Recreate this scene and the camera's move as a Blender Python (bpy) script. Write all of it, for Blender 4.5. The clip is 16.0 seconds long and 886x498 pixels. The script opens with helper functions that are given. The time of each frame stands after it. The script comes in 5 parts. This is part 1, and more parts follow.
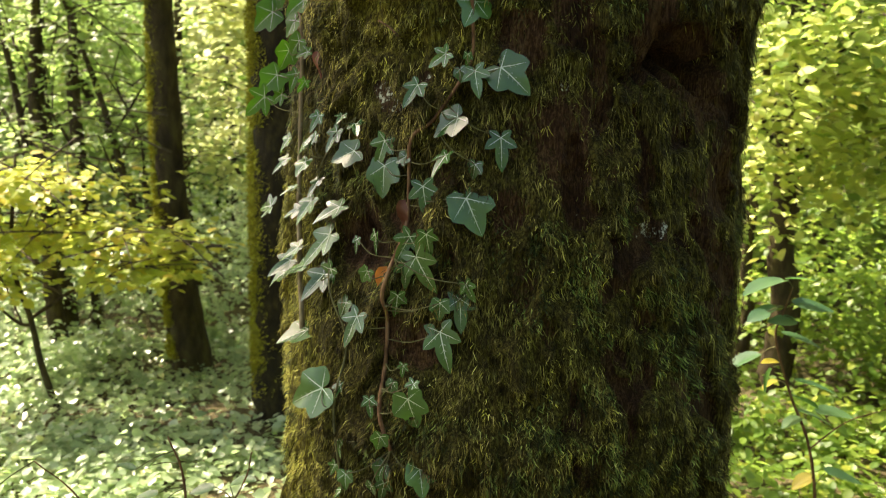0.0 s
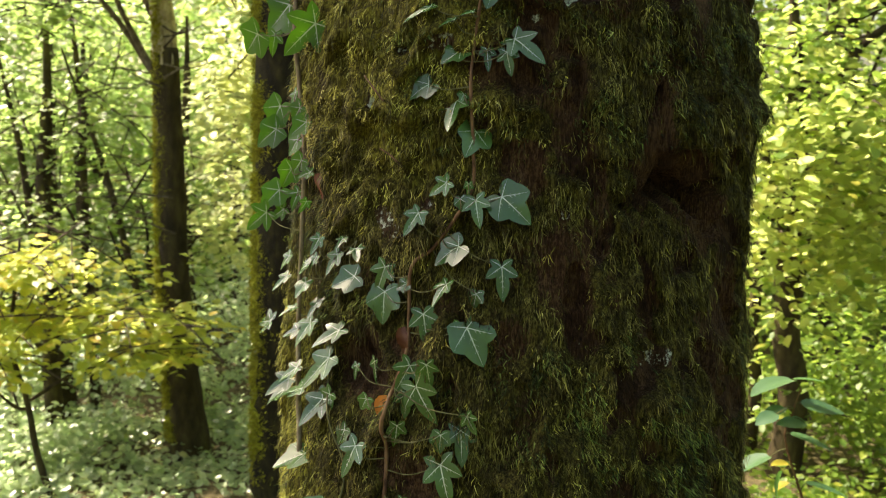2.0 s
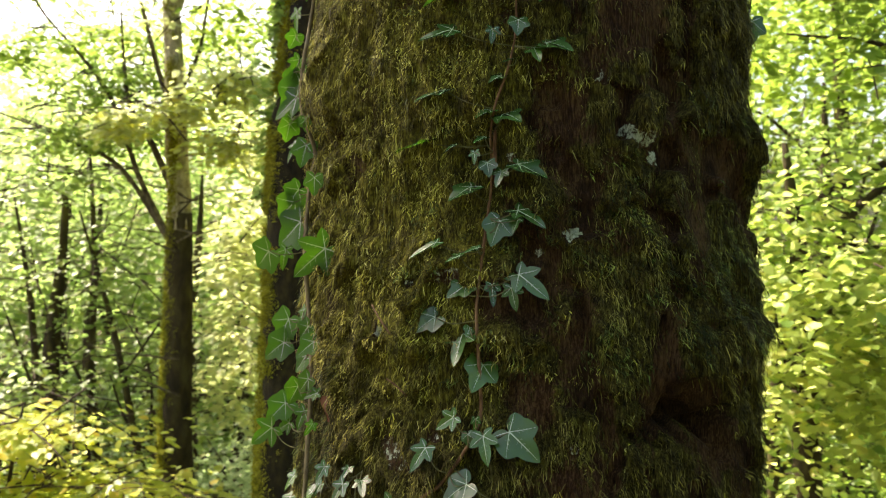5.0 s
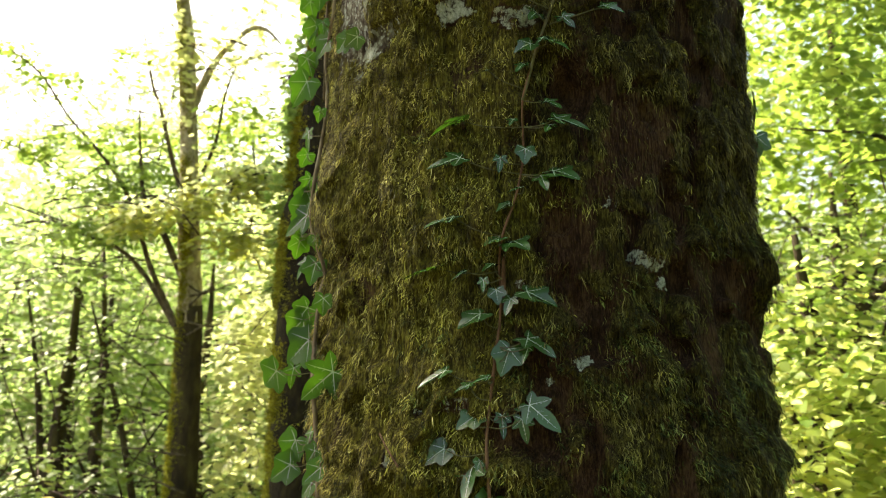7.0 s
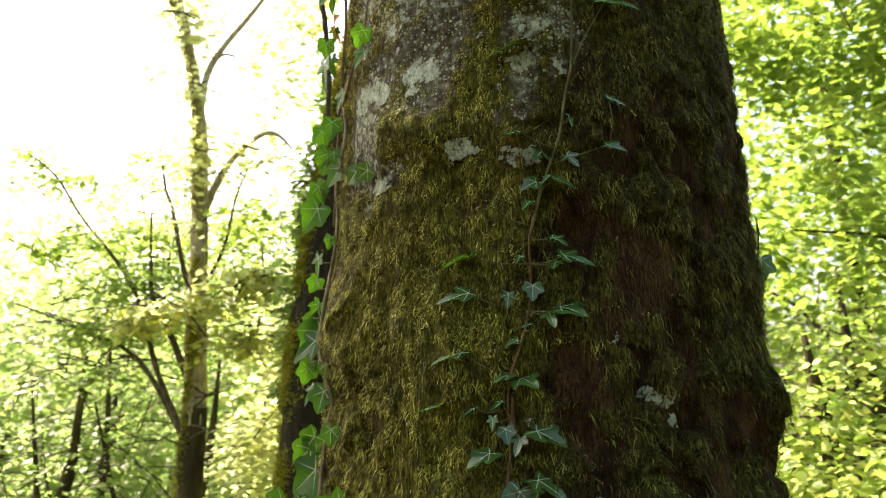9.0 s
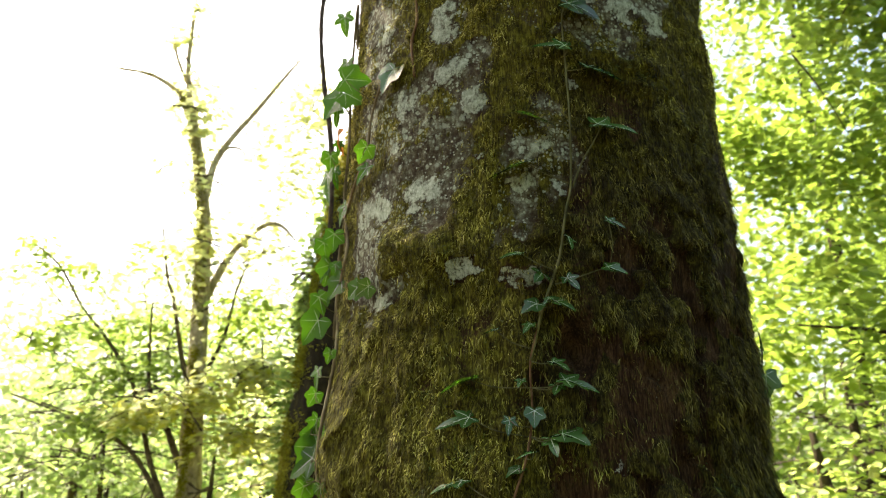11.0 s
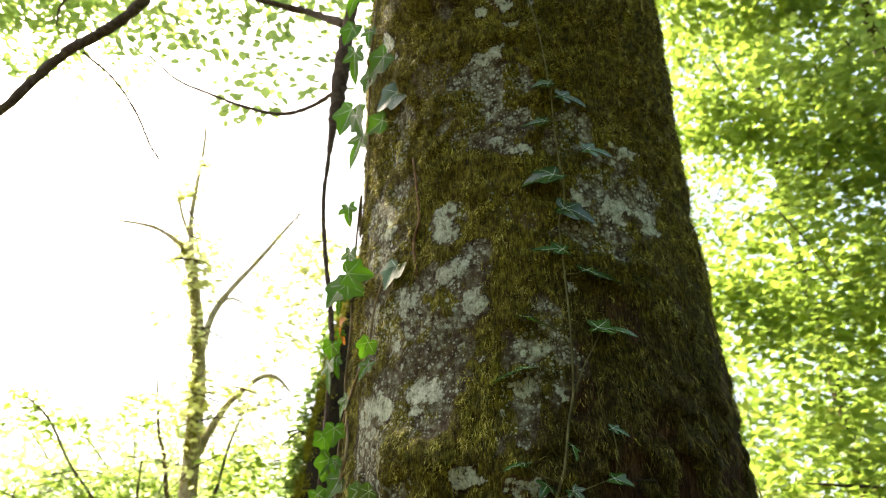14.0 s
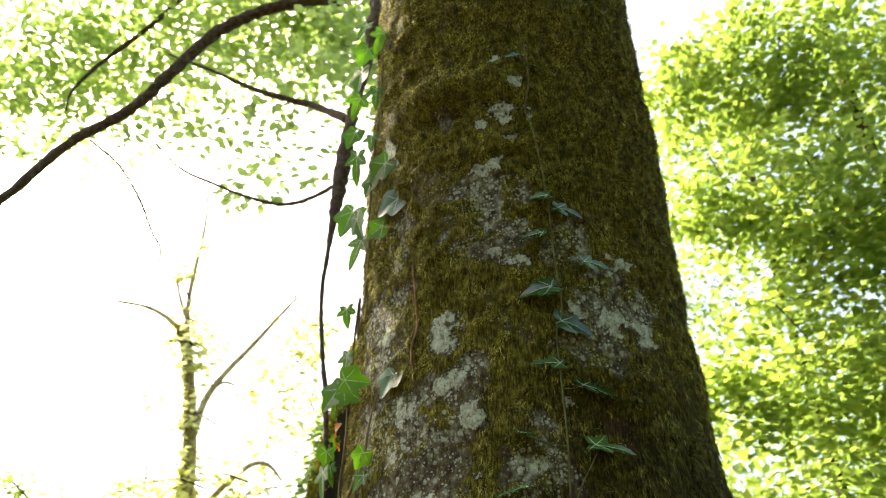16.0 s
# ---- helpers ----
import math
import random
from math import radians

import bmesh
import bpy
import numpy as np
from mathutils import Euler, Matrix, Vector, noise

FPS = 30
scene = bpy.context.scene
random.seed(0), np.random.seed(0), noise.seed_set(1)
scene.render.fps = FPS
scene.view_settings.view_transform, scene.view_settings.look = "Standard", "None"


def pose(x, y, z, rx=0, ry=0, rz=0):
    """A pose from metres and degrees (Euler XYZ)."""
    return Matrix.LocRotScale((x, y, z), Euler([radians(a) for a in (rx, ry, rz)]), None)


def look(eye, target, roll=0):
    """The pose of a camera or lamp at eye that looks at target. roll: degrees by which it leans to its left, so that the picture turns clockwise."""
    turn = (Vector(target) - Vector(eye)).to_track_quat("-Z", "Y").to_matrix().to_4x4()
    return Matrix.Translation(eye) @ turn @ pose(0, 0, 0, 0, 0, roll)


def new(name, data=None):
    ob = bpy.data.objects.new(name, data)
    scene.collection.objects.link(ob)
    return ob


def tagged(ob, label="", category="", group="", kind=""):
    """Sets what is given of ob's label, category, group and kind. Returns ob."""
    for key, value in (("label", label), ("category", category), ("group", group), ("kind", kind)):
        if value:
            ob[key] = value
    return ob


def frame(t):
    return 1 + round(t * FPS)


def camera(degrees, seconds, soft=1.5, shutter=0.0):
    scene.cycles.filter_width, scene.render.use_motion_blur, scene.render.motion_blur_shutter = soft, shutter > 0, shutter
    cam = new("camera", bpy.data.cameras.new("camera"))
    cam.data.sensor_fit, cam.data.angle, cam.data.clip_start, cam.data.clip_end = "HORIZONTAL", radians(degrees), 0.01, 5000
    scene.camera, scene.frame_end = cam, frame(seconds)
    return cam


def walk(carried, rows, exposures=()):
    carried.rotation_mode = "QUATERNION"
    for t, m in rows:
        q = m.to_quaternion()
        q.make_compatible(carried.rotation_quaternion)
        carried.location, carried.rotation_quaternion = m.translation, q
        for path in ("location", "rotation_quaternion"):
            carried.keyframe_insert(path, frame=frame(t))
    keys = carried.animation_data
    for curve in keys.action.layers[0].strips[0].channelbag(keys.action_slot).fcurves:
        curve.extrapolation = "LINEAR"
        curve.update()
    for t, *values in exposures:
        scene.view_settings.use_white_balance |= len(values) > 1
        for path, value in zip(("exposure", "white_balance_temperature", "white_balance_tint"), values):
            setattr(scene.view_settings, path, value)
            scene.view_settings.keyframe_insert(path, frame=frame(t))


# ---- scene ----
cam = camera(60.0, 16.0, soft=1.1)
cam.data.dof.use_dof, cam.data.dof.focus_distance, cam.data.dof.aperture_fstop = True, 1.27, 5.8
PATH = [
    (0, (-0.009, -0.096, 1.547), (0.004, 1.822, 0.981), 0.0),
    (0.5, (-0.008, -0.089, 1.566), (0.003, 1.84, 1.036), 0.1),
    (1, (-0.006, -0.074, 1.584), (0.001, 1.866, 1.098), 0.3),
    (1.5, (-0.005, -0.069, 1.61), (-0.001, 1.879, 1.157), 0.0),
    (1.8, (-0.004, -0.068, 1.62), (0.0, 1.89, 1.21), 0.1),
    (2, (-0.005, -0.061, 1.634), (0.0, 1.899, 1.236), 0.0),
    (2.5, (-0.005, -0.055, 1.662), (-0.002, 1.914, 1.315), -0.3),
    (3, (-0.003, -0.048, 1.686), (-0.002, 1.932, 1.408), -0.4),
    (3.5, (-0.003, -0.049, 1.71), (-0.003, 1.939, 1.493), -0.5),
    (4, (-0.004, -0.05, 1.734), (-0.005, 1.944, 1.579), -0.6),
    (4.2, (-0.004, -0.05, 1.745), (-0.007, 1.945, 1.611), -0.6),
    (6.3, (-0.002, -0.044, 1.828), (-0.029, 1.954, 1.913), -0.6),
    (6.5, (-0.002, -0.043, 1.836), (-0.031, 1.954, 1.941), -0.7),
    (7, (0.0, -0.045, 1.856), (-0.037, 1.949, 2.012), -0.7),
    (7.5, (-0.001, -0.048, 1.871), (-0.042, 1.941, 2.082), -0.6),
    (8, (-0.004, -0.06, 1.892), (-0.045, 1.922, 2.158), -0.6),
    (8.5, (-0.003, -0.065, 1.912), (-0.049, 1.909, 2.233), -0.8),
    (9, (-0.002, -0.065, 1.932), (-0.052, 1.898, 2.313), -0.8),
    (9.2, (-0.002, -0.066, 1.939), (-0.052, 1.892, 2.343), -0.8),
    (11.3, (0.001, -0.082, 2.01), (-0.048, 1.821, 2.621), -0.4),
    (11.5, (-0.001, -0.086, 2.018), (-0.048, 1.812, 2.648), -0.4),
    (12, (-0.002, -0.094, 2.042), (-0.046, 1.784, 2.727), -0.6),
    (12.5, (-0.002, -0.102, 2.062), (-0.044, 1.755, 2.803), -0.7),
    (13, (-0.005, -0.114, 2.081), (-0.043, 1.72, 2.878), -0.9),
    (13.5, (-0.006, -0.125, 2.097), (-0.042, 1.686, 2.945), -1.0),
    (14, (-0.009, -0.137, 2.119), (-0.041, 1.651, 3.016), -0.8),
    (14.5, (-0.007, -0.146, 2.134), (-0.04, 1.616, 3.08), -0.3),
    (15, (-0.007, -0.158, 2.151), (-0.037, 1.579, 3.142), -0.3),
    (15.5, (-0.008, -0.167, 2.165), (-0.034, 1.548, 3.194), -0.2),
    (16, (-0.01, -0.181, 2.175), (-0.032, 1.511, 3.242), -0.1),
]
walk(cam, [(t, look(eye, target, roll)) for t, eye, target, roll in PATH], [(0.0, 2.08, 7400, 8), (16.0, 2.08, 7400, 8)])

# ---- light: a bright hazy sky, and the sun from behind on the left ----
SUN_AZ, SUN_EL = radians(-52), radians(50)          # azimuth from straight ahead, positive to the right
world = bpy.data.worlds.new("sky")
scene.world = world
world.use_nodes = True
wn = world.node_tree.nodes
sky = wn.new("ShaderNodeTexSky")
sky.sky_type, sky.sun_disc = "NISHITA", False
sky.sun_elevation, sky.sun_rotation = SUN_EL, SUN_AZ
sky.air_density, sky.dust_density, sky.ozone_density = 1.0, 5.0, 1.0
world.node_tree.links.new(sky.outputs[0], wn["Background"].inputs[0])
wn["Background"].inputs[1].default_value = 0.15
sun = new("sun", bpy.data.lights.new("sun", "SUN"))
sun.data.energy, sun.data.angle, sun.data.color = 5.0, radians(0.6), (1.0, 0.93, 0.80)
TO_SUN = Vector((math.sin(SUN_AZ) * math.cos(SUN_EL), math.cos(SUN_AZ) * math.cos(SUN_EL), math.sin(SUN_EL)))
sun.matrix_world = look(TO_SUN * 60, (0, 0, 0))


# ---- materials ----
def material(name):
    m = bpy.data.materials.new(name)
    m.use_nodes = True
    nt = m.node_tree
    return m, nt, nt.nodes, nt.links, nt.nodes["Principled BSDF"]


def ramp(nodes, links, fac, stops):
    r = nodes.new("ShaderNodeValToRGB")
    while len(r.color_ramp.elements) < len(stops):
        r.color_ramp.elements.new(0.5)
    for e, (p, c) in zip(r.color_ramp.elements, stops):
        e.position, e.color = p, (*c, 1)
    links.new(fac, r.inputs[0])
    return r.outputs[0]


def noise_node(nodes, links, scale, detail=4.0, stretch=(1, 1, 1), rough=0.6):
    co = nodes.new("ShaderNodeTexCoord")
    mp = nodes.new("ShaderNodeMapping")
    mp.inputs["Scale"].default_value = stretch
    n = nodes.new("ShaderNodeTexNoise")
    n.inputs["Scale"].default_value, n.inputs["Detail"].default_value, n.inputs["Roughness"].default_value = scale, detail, rough
    links.new(co.outputs["Object"], mp.inputs[0])
    links.new(mp.outputs[0], n.inputs[0])
    return n.outputs["Fac"]


def mixc(nodes, links, fac, a, b):
    m = nodes.new("ShaderNodeMix")
    m.data_type = "RGBA"
    for sock, v in ((m.inputs["Factor"], fac), (m.inputs[6], a), (m.inputs[7], b)):
        if isinstance(v, (int, float)):
            sock.default_value = v
        elif isinstance(v, tuple):
            sock.default_value = (*v, 1)
        else:
            links.new(v, sock)
    return m.outputs[2]


def bumped(nodes, links, bsdf, height, strength, distance):
    b = nodes.new("ShaderNodeBump")
    b.inputs["Strength"].default_value, b.inputs["Distance"].default_value = strength, distance
    links.new(height, b.inputs["Height"])
    links.new(b.outputs[0], bsdf.inputs["Normal"])


def attribute(nodes, name):
    a = nodes.new("ShaderNodeAttribute")
    a.attribute_name = name
    return a.outputs["Fac"]


def maths(nodes, links, op, a, b):
    m = nodes.new("ShaderNodeMath")
    m.operation = op
    for sock, v in zip(m.inputs, (a, b)):
        if isinstance(v, (int, float)):
            sock.default_value = v
        else:
            links.new(v, sock)
    return m.outputs[0]


def crisp(nodes, links, mask, grain, spread, lo, hi):
    """A mask whose soft rim breaks up along a finer grain."""
    g = maths(nodes, links, "MULTIPLY", maths(nodes, links, "SUBTRACT", grain, 0.5), spread)
    v = maths(nodes, links, "ADD", mask, g)
    return ramp(nodes, links, v, [(lo, (0, 0, 0)), (hi, (1, 1, 1))])


def mat_main_bark():
    """Brown beech bark, greyer and crusted higher up, with a moss felt and pale lichen, by the masks of the trunk."""
    m, nt, n, l, b = material("mossy_bark")
    fine = noise_node(n, l, 210, 6, (1, 1, 0.8), 0.72)
    mid = noise_node(n, l, 70, 5, (1, 1, 0.8), 0.65)
    broad = noise_node(n, l, 24, 6, (1, 1, 0.5), 0.65)
    thread = noise_node(n, l, 330, 5, (1, 1, 0.13), 0.7)
    brown = ramp(n, l, maths(n, l, "ADD", maths(n, l, "MULTIPLY", broad, 0.5), maths(n, l, "MULTIPLY", thread, 0.5)), [(0.36, (0.007, 0.004, 0.002)), (0.49, (0.030, 0.016, 0.008)), (0.60, (0.085, 0.050, 0.024))])
    grey = ramp(n, l, noise_node(n, l, 62, 7, (1, 1, 0.75), 0.74), [(0.38, (0.028, 0.019, 0.013)), (0.48, (0.080, 0.067, 0.042)), (0.57, (0.172, 0.170, 0.118)), (0.70, (0.39, 0.42, 0.325))])
    weave = maths(n, l, "ADD", maths(n, l, "MULTIPLY", thread, 0.6), maths(n, l, "MULTIPLY", mid, 0.4))
    moss = ramp(n, l, weave, [(0.38, (0.005, 0.004, 0.001)), (0.50, (0.028, 0.023, 0.006)), (0.60, (0.080, 0.072, 0.015)), (0.72, (0.19, 0.175, 0.042))])
    lich = ramp(n, l, maths(n, l, "ADD", maths(n, l, "MULTIPLY", mid, 0.5), maths(n, l, "MULTIPLY", fine, 0.5)), [(0.36, (0.12, 0.128, 0.095)), (0.50, (0.31, 0.345, 0.265)), (0.66, (0.56, 0.60, 0.50))])
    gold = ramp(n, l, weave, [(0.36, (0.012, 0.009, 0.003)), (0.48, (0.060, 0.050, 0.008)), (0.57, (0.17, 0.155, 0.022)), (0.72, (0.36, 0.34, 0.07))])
    # this mask holds golden moss and the light painted left and high
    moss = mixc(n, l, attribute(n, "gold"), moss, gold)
    red = ramp(n, l, maths(n, l, "ADD", maths(n, l, "MULTIPLY", broad, 0.4), maths(n, l, "MULTIPLY", thread, 0.6)), [(0.36, (0.008, 0.004, 0.002)), (0.49, (0.034, 0.017, 0.008)), (0.62, (0.10, 0.060, 0.026))])
    crust = attribute(n, "crust")
    c = mixc(n, l, attribute(n, "brown"), brown, red)
    c = mixc(n, l, crust, c, grey)
    c = mixc(n, l, crisp(n, l, attribute(n, "moss"), fine, 1.1, 0.42, 0.56), c, moss)
    # round pale lichen spots of many sizes on the bare crust
    co = n.new("ShaderNodeTexCoord").outputs["Object"]
    for scale, share in ((62, 0.50), (150, 0.62)):
        vo = n.new("ShaderNodeTexVoronoi")
        vo.inputs["Scale"].default_value = scale
        l.new(co, vo.inputs["Vector"])
        sep = n.new("ShaderNodeSeparateColor")
        l.new(vo.outputs["Color"], sep.inputs[0])
        size = maths(n, l, "MULTIPLY", maths(n, l, "MULTIPLY", sep.outputs[0], crust), share)
        rim = maths(n, l, "ADD", vo.outputs["Distance"], maths(n, l, "MULTIPLY", maths(n, l, "SUBTRACT", fine, 0.5), 0.7))
        c = mixc(n, l, ramp(n, l, maths(n, l, "SUBTRACT", size, rim), [(0.0, (0, 0, 0)), (0.08, (0.9, 0.9, 0.9))]), c, lich)
    c = mixc(n, l, crisp(n, l, maths(n, l, "MULTIPLY", attribute(n, "lichen"), 0.66), maths(n, l, "ADD", maths(n, l, "MULTIPLY", mid, 0.5), maths(n, l, "MULTIPLY", fine, 0.5)), 1.7, 0.46, 0.60), c, lich)
    l.new(c, b.inputs["Base Color"])
    b.inputs["Roughness"].default_value = 0.8
    b.inputs["Specular IOR Level"].default_value = 0.06
    bumped(n, l, b, maths(n, l, "ADD", fine, thread), 1.0, 0.009)
    return m


def mat_leafy(name, stops, through_colour, share, rough=0.5, spec=0.4, random_by="island", grain=90, blotch=0.25):
    """A thin leaf: a glossy skin and light that comes through it."""
    m, nt, n, l, b = material(name)
    src = n.new("ShaderNodeNewGeometry" if random_by == "island" else "ShaderNodeObjectInfo")
    fac = src.outputs["Random Per Island" if random_by == "island" else "Random"]
    base = ramp(n, l, fac, stops)
    mott = mixc(n, l, noise_node(n, l, grain, 3), base, (0.02, 0.03, 0.008))
    col = mixc(n, l, blotch, base, mott)
    l.new(col, b.inputs["Base Color"])
    b.inputs["Roughness"].default_value = rough
    b.inputs["Specular IOR Level"].default_value = spec
    t = n.new("ShaderNodeBsdfTranslucent")
    l.new(mixc(n, l, 0.55, base, through_colour), t.inputs[0])
    mx = n.new("ShaderNodeMixShader")
    mx.inputs[0].default_value = share
    l.new(b.outputs[0], mx.inputs[1])
    l.new(t.outputs[0], mx.inputs[2])
    l.new(mx.outputs[0], n["Material Output"].inputs[0])
    return m


def mat_plain(name, dark, mid, light, scale, stretch=(1, 1, 1), rough=0.85, bump=0.5, dist=0.004):
    m, nt, n, l, b = material(name)
    l.new(ramp(n, l, noise_node(n, l, scale, 6, stretch), [(0.3, dark), (0.5, mid), (0.72, light)]), b.inputs["Base Color"])
    b.inputs["Roughness"].default_value = rough
    b.inputs["Specular IOR Level"].default_value = 0.1
    bumped(n, l, b, noise_node(n, l, scale * 2.2, 5, stretch), bump, dist)
    return m


def mat_moss(name, dark, warm, olive, light, shoots=True):
    """Moss: brown and olive patches, each shoot its own shade, darker at its foot and lighter at its tip, damp and
    thin.
    """
    m, nt, n, l, b = material(name)
    geo = n.new("ShaderNodeNewGeometry").outputs["Random Per Island"]
    tone = mixc(n, l, ramp(n, l, noise_node(n, l, 3.2, 3), [(0.40, (0, 0, 0)), (0.60, (1, 1, 1))]), warm, olive)
    c = mixc(n, l, ramp(n, l, geo, [(0.0, (0, 0, 0)), (0.70, (0.08, 0.08, 0.08)), (0.90, (0.5, 0.5, 0.5)), (1.0, (1, 1, 1))]), tone, light)
    c = mixc(n, l, ramp(n, l, geo, [(0.0, (1, 1, 1)), (0.25, (0.7, 0.7, 0.7)), (0.5, (0, 0, 0))]), c, dark)
    c = mixc(n, l, ramp(n, l, noise_node(n, l, 26, 3), [(0.40, (0.85, 0.85, 0.85)), (0.55, (0, 0, 0))]), c, dark)
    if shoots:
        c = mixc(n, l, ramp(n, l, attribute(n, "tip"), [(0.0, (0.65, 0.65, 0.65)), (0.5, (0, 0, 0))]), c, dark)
    l.new(c, b.inputs["Base Color"])
    b.inputs["Roughness"].default_value, b.inputs["Specular IOR Level"].default_value = 0.55, 0.08
    t = n.new("ShaderNodeBsdfTranslucent")
    l.new(c, t.inputs[0])
    mx = n.new("ShaderNodeMixShader")
    mx.inputs[0].default_value = 0.25
    l.new(b.outputs[0], mx.inputs[1])
    l.new(t.outputs[0], mx.inputs[2])
    l.new(mx.outputs[0], n["Material Output"].inputs[0])
    return m


M_BARK = mat_main_bark()
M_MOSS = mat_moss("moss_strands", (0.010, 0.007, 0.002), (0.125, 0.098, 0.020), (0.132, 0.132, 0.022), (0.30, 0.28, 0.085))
# golden moss, brightened to carry the stronger light on the left and top
M_MOSS_GOLD_LIT = mat_moss("moss_gold_lit", (0.030, 0.025, 0.005), (0.41, 0.355, 0.052), (0.40, 0.395, 0.052), (0.64, 0.61, 0.20))
# moss brightened in colour to stand for sun on the left edges
M_MOSS_SUN_PAINTED = mat_moss("moss_sun_painted", (0.14, 0.13, 0.014), (0.29, 0.28, 0.025), (0.31, 0.32, 0.028), (0.48, 0.48, 0.07), False)
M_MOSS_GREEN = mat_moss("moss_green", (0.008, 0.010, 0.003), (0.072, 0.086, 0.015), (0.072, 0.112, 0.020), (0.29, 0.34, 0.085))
M_IVY = mat_leafy("ivy_leaf", [(0.0, (0.018, 0.055, 0.017)), (0.5, (0.034, 0.090, 0.024)), (1.0, (0.055, 0.13, 0.028))], (0.16, 0.42, 0.012), 0.16, 0.22, 0.45, "object", 5.0, 0.75)
# brighter, more translucent copy of the ivy leaf, imitating leaves lit from behind
M_IVY_BACKLIT = mat_leafy("backlit_ivy_leaf", [(0.0, (0.020, 0.070, 0.010)), (0.5, (0.036, 0.105, 0.014)), (1.0, (0.062, 0.14, 0.018))], (0.14, 0.38, 0.010), 0.48, 0.45, 0.2, "object", 5.0, 0.7)
M_VEIN = mat_leafy("ivy_vein", [(0.0, (0.30, 0.38, 0.24)), (1.0, (0.38, 0.46, 0.30))], (0.3, 0.5, 0.1), 0.15, 0.5, 0.4, "object")
M_STEM = mat_plain("ivy_stem_bark", (0.035, 0.018, 0.009), (0.095, 0.052, 0.026), (0.18, 0.115, 0.06), 60, (1, 1, 0.4))
M_STEM_PALE = mat_plain("old_ivy_stem", (0.055, 0.040, 0.020), (0.135, 0.105, 0.060), (0.27, 0.225, 0.14), 60, (1, 1, 0.3))
M_STEM_GREEN = mat_plain("green_stem", (0.035, 0.034, 0.014), (0.075, 0.074, 0.030), (0.14, 0.13, 0.06), 60, (1, 1, 0.4))
M_DEAD = mat_leafy("dead_leaf", [(0.0, (0.26, 0.085, 0.018)), (1.0, (0.42, 0.16, 0.03))], (0.7, 0.25, 0.03), 0.35, 0.6, 0.3, "object")
M_RUST = mat_leafy("rust_leaf", [(0.0, (0.055, 0.014, 0.005)), (1.0, (0.085, 0.022, 0.007))], (0.3, 0.08, 0.02), 0.2, 0.6, 0.3, "object")
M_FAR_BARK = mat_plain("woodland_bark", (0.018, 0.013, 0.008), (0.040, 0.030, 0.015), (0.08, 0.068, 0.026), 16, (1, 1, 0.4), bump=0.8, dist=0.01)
# mossy bark darkened almost to black to paint the trunk's shaded side
M_FAR_MOSS_SHADED = mat_plain("shaded_mossy_bark", (0.006, 0.005, 0.003), (0.015, 0.012, 0.005), (0.038, 0.032, 0.009), 22, (1, 1, 0.5), bump=0.9, dist=0.012)
# bark paled to imitate sky glare washing over the upper stem
M_GLARE_BARK = mat_plain("glare_pale_bark", (0.17, 0.14, 0.085), (0.36, 0.31, 0.20), (0.56, 0.51, 0.37), 40, (1, 1, 0.5), bump=0.7)
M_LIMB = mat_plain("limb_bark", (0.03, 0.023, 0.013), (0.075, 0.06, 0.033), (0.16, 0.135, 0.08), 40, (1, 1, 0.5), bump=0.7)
M_BRANCH = mat_plain("branch_bark", (0.025, 0.017, 0.012), (0.055, 0.040, 0.028), (0.10, 0.08, 0.06), 40, (1, 1, 1), bump=0.7)
M_GROUND = mat_plain("leaf_litter", (0.025, 0.019, 0.010), (0.065, 0.052, 0.026), (0.14, 0.11, 0.055), 24, bump=1.0, dist=0.02)
GREEN = [(0.0, (0.06, 0.11, 0.012)), (0.5, (0.11, 0.18, 0.018)), (0.9, (0.19, 0.24, 0.025)), (1.0, (0.28, 0.24, 0.03))]
M_GREEN = mat_leafy("green_foliage", GREEN, (0.62, 0.85, 0.28), 0.55, 0.45, 0.4)
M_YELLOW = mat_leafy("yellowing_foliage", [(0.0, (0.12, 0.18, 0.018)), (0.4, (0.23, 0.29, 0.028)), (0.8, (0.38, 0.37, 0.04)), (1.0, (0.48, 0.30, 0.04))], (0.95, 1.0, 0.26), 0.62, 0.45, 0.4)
# lime and deep tones make lower leaves brighter than upper, imitating their light
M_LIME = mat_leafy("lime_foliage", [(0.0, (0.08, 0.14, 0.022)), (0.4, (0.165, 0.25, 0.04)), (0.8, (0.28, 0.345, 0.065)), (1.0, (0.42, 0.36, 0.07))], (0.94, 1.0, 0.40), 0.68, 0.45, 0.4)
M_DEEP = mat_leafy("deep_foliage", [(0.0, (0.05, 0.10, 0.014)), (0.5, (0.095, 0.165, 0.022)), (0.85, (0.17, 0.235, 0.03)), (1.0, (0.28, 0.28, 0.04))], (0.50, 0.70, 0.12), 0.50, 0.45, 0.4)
# leaf colour paled to imitate leaves overexposed by sun
M_CREAM = mat_leafy("sun_paled_foliage", [(0.0, (0.12, 0.17, 0.03)), (0.4, (0.30, 0.34, 0.09)), (1.0, (0.50, 0.50, 0.16))], (0.96, 1.0, 0.56), 0.68, 0.45, 0.4)
M_UNDER = mat_leafy("undergrowth_foliage", [(0.0, (0.11, 0.165, 0.08)), (0.55, (0.23, 0.30, 0.16)), (0.95, (0.34, 0.38, 0.23)), (1.0, (0.40, 0.36, 0.12))], (0.72, 0.92, 0.42), 0.50, 0.35, 0.7)
M_SAPLING = mat_leafy("sapling_leaf", [(0.0, (0.030, 0.078, 0.032)), (0.7, (0.050, 0.110, 0.042)), (1.0, (0.075, 0.14, 0.045))], (0.14, 0.34, 0.04), 0.30, 0.42, 0.5, "object")
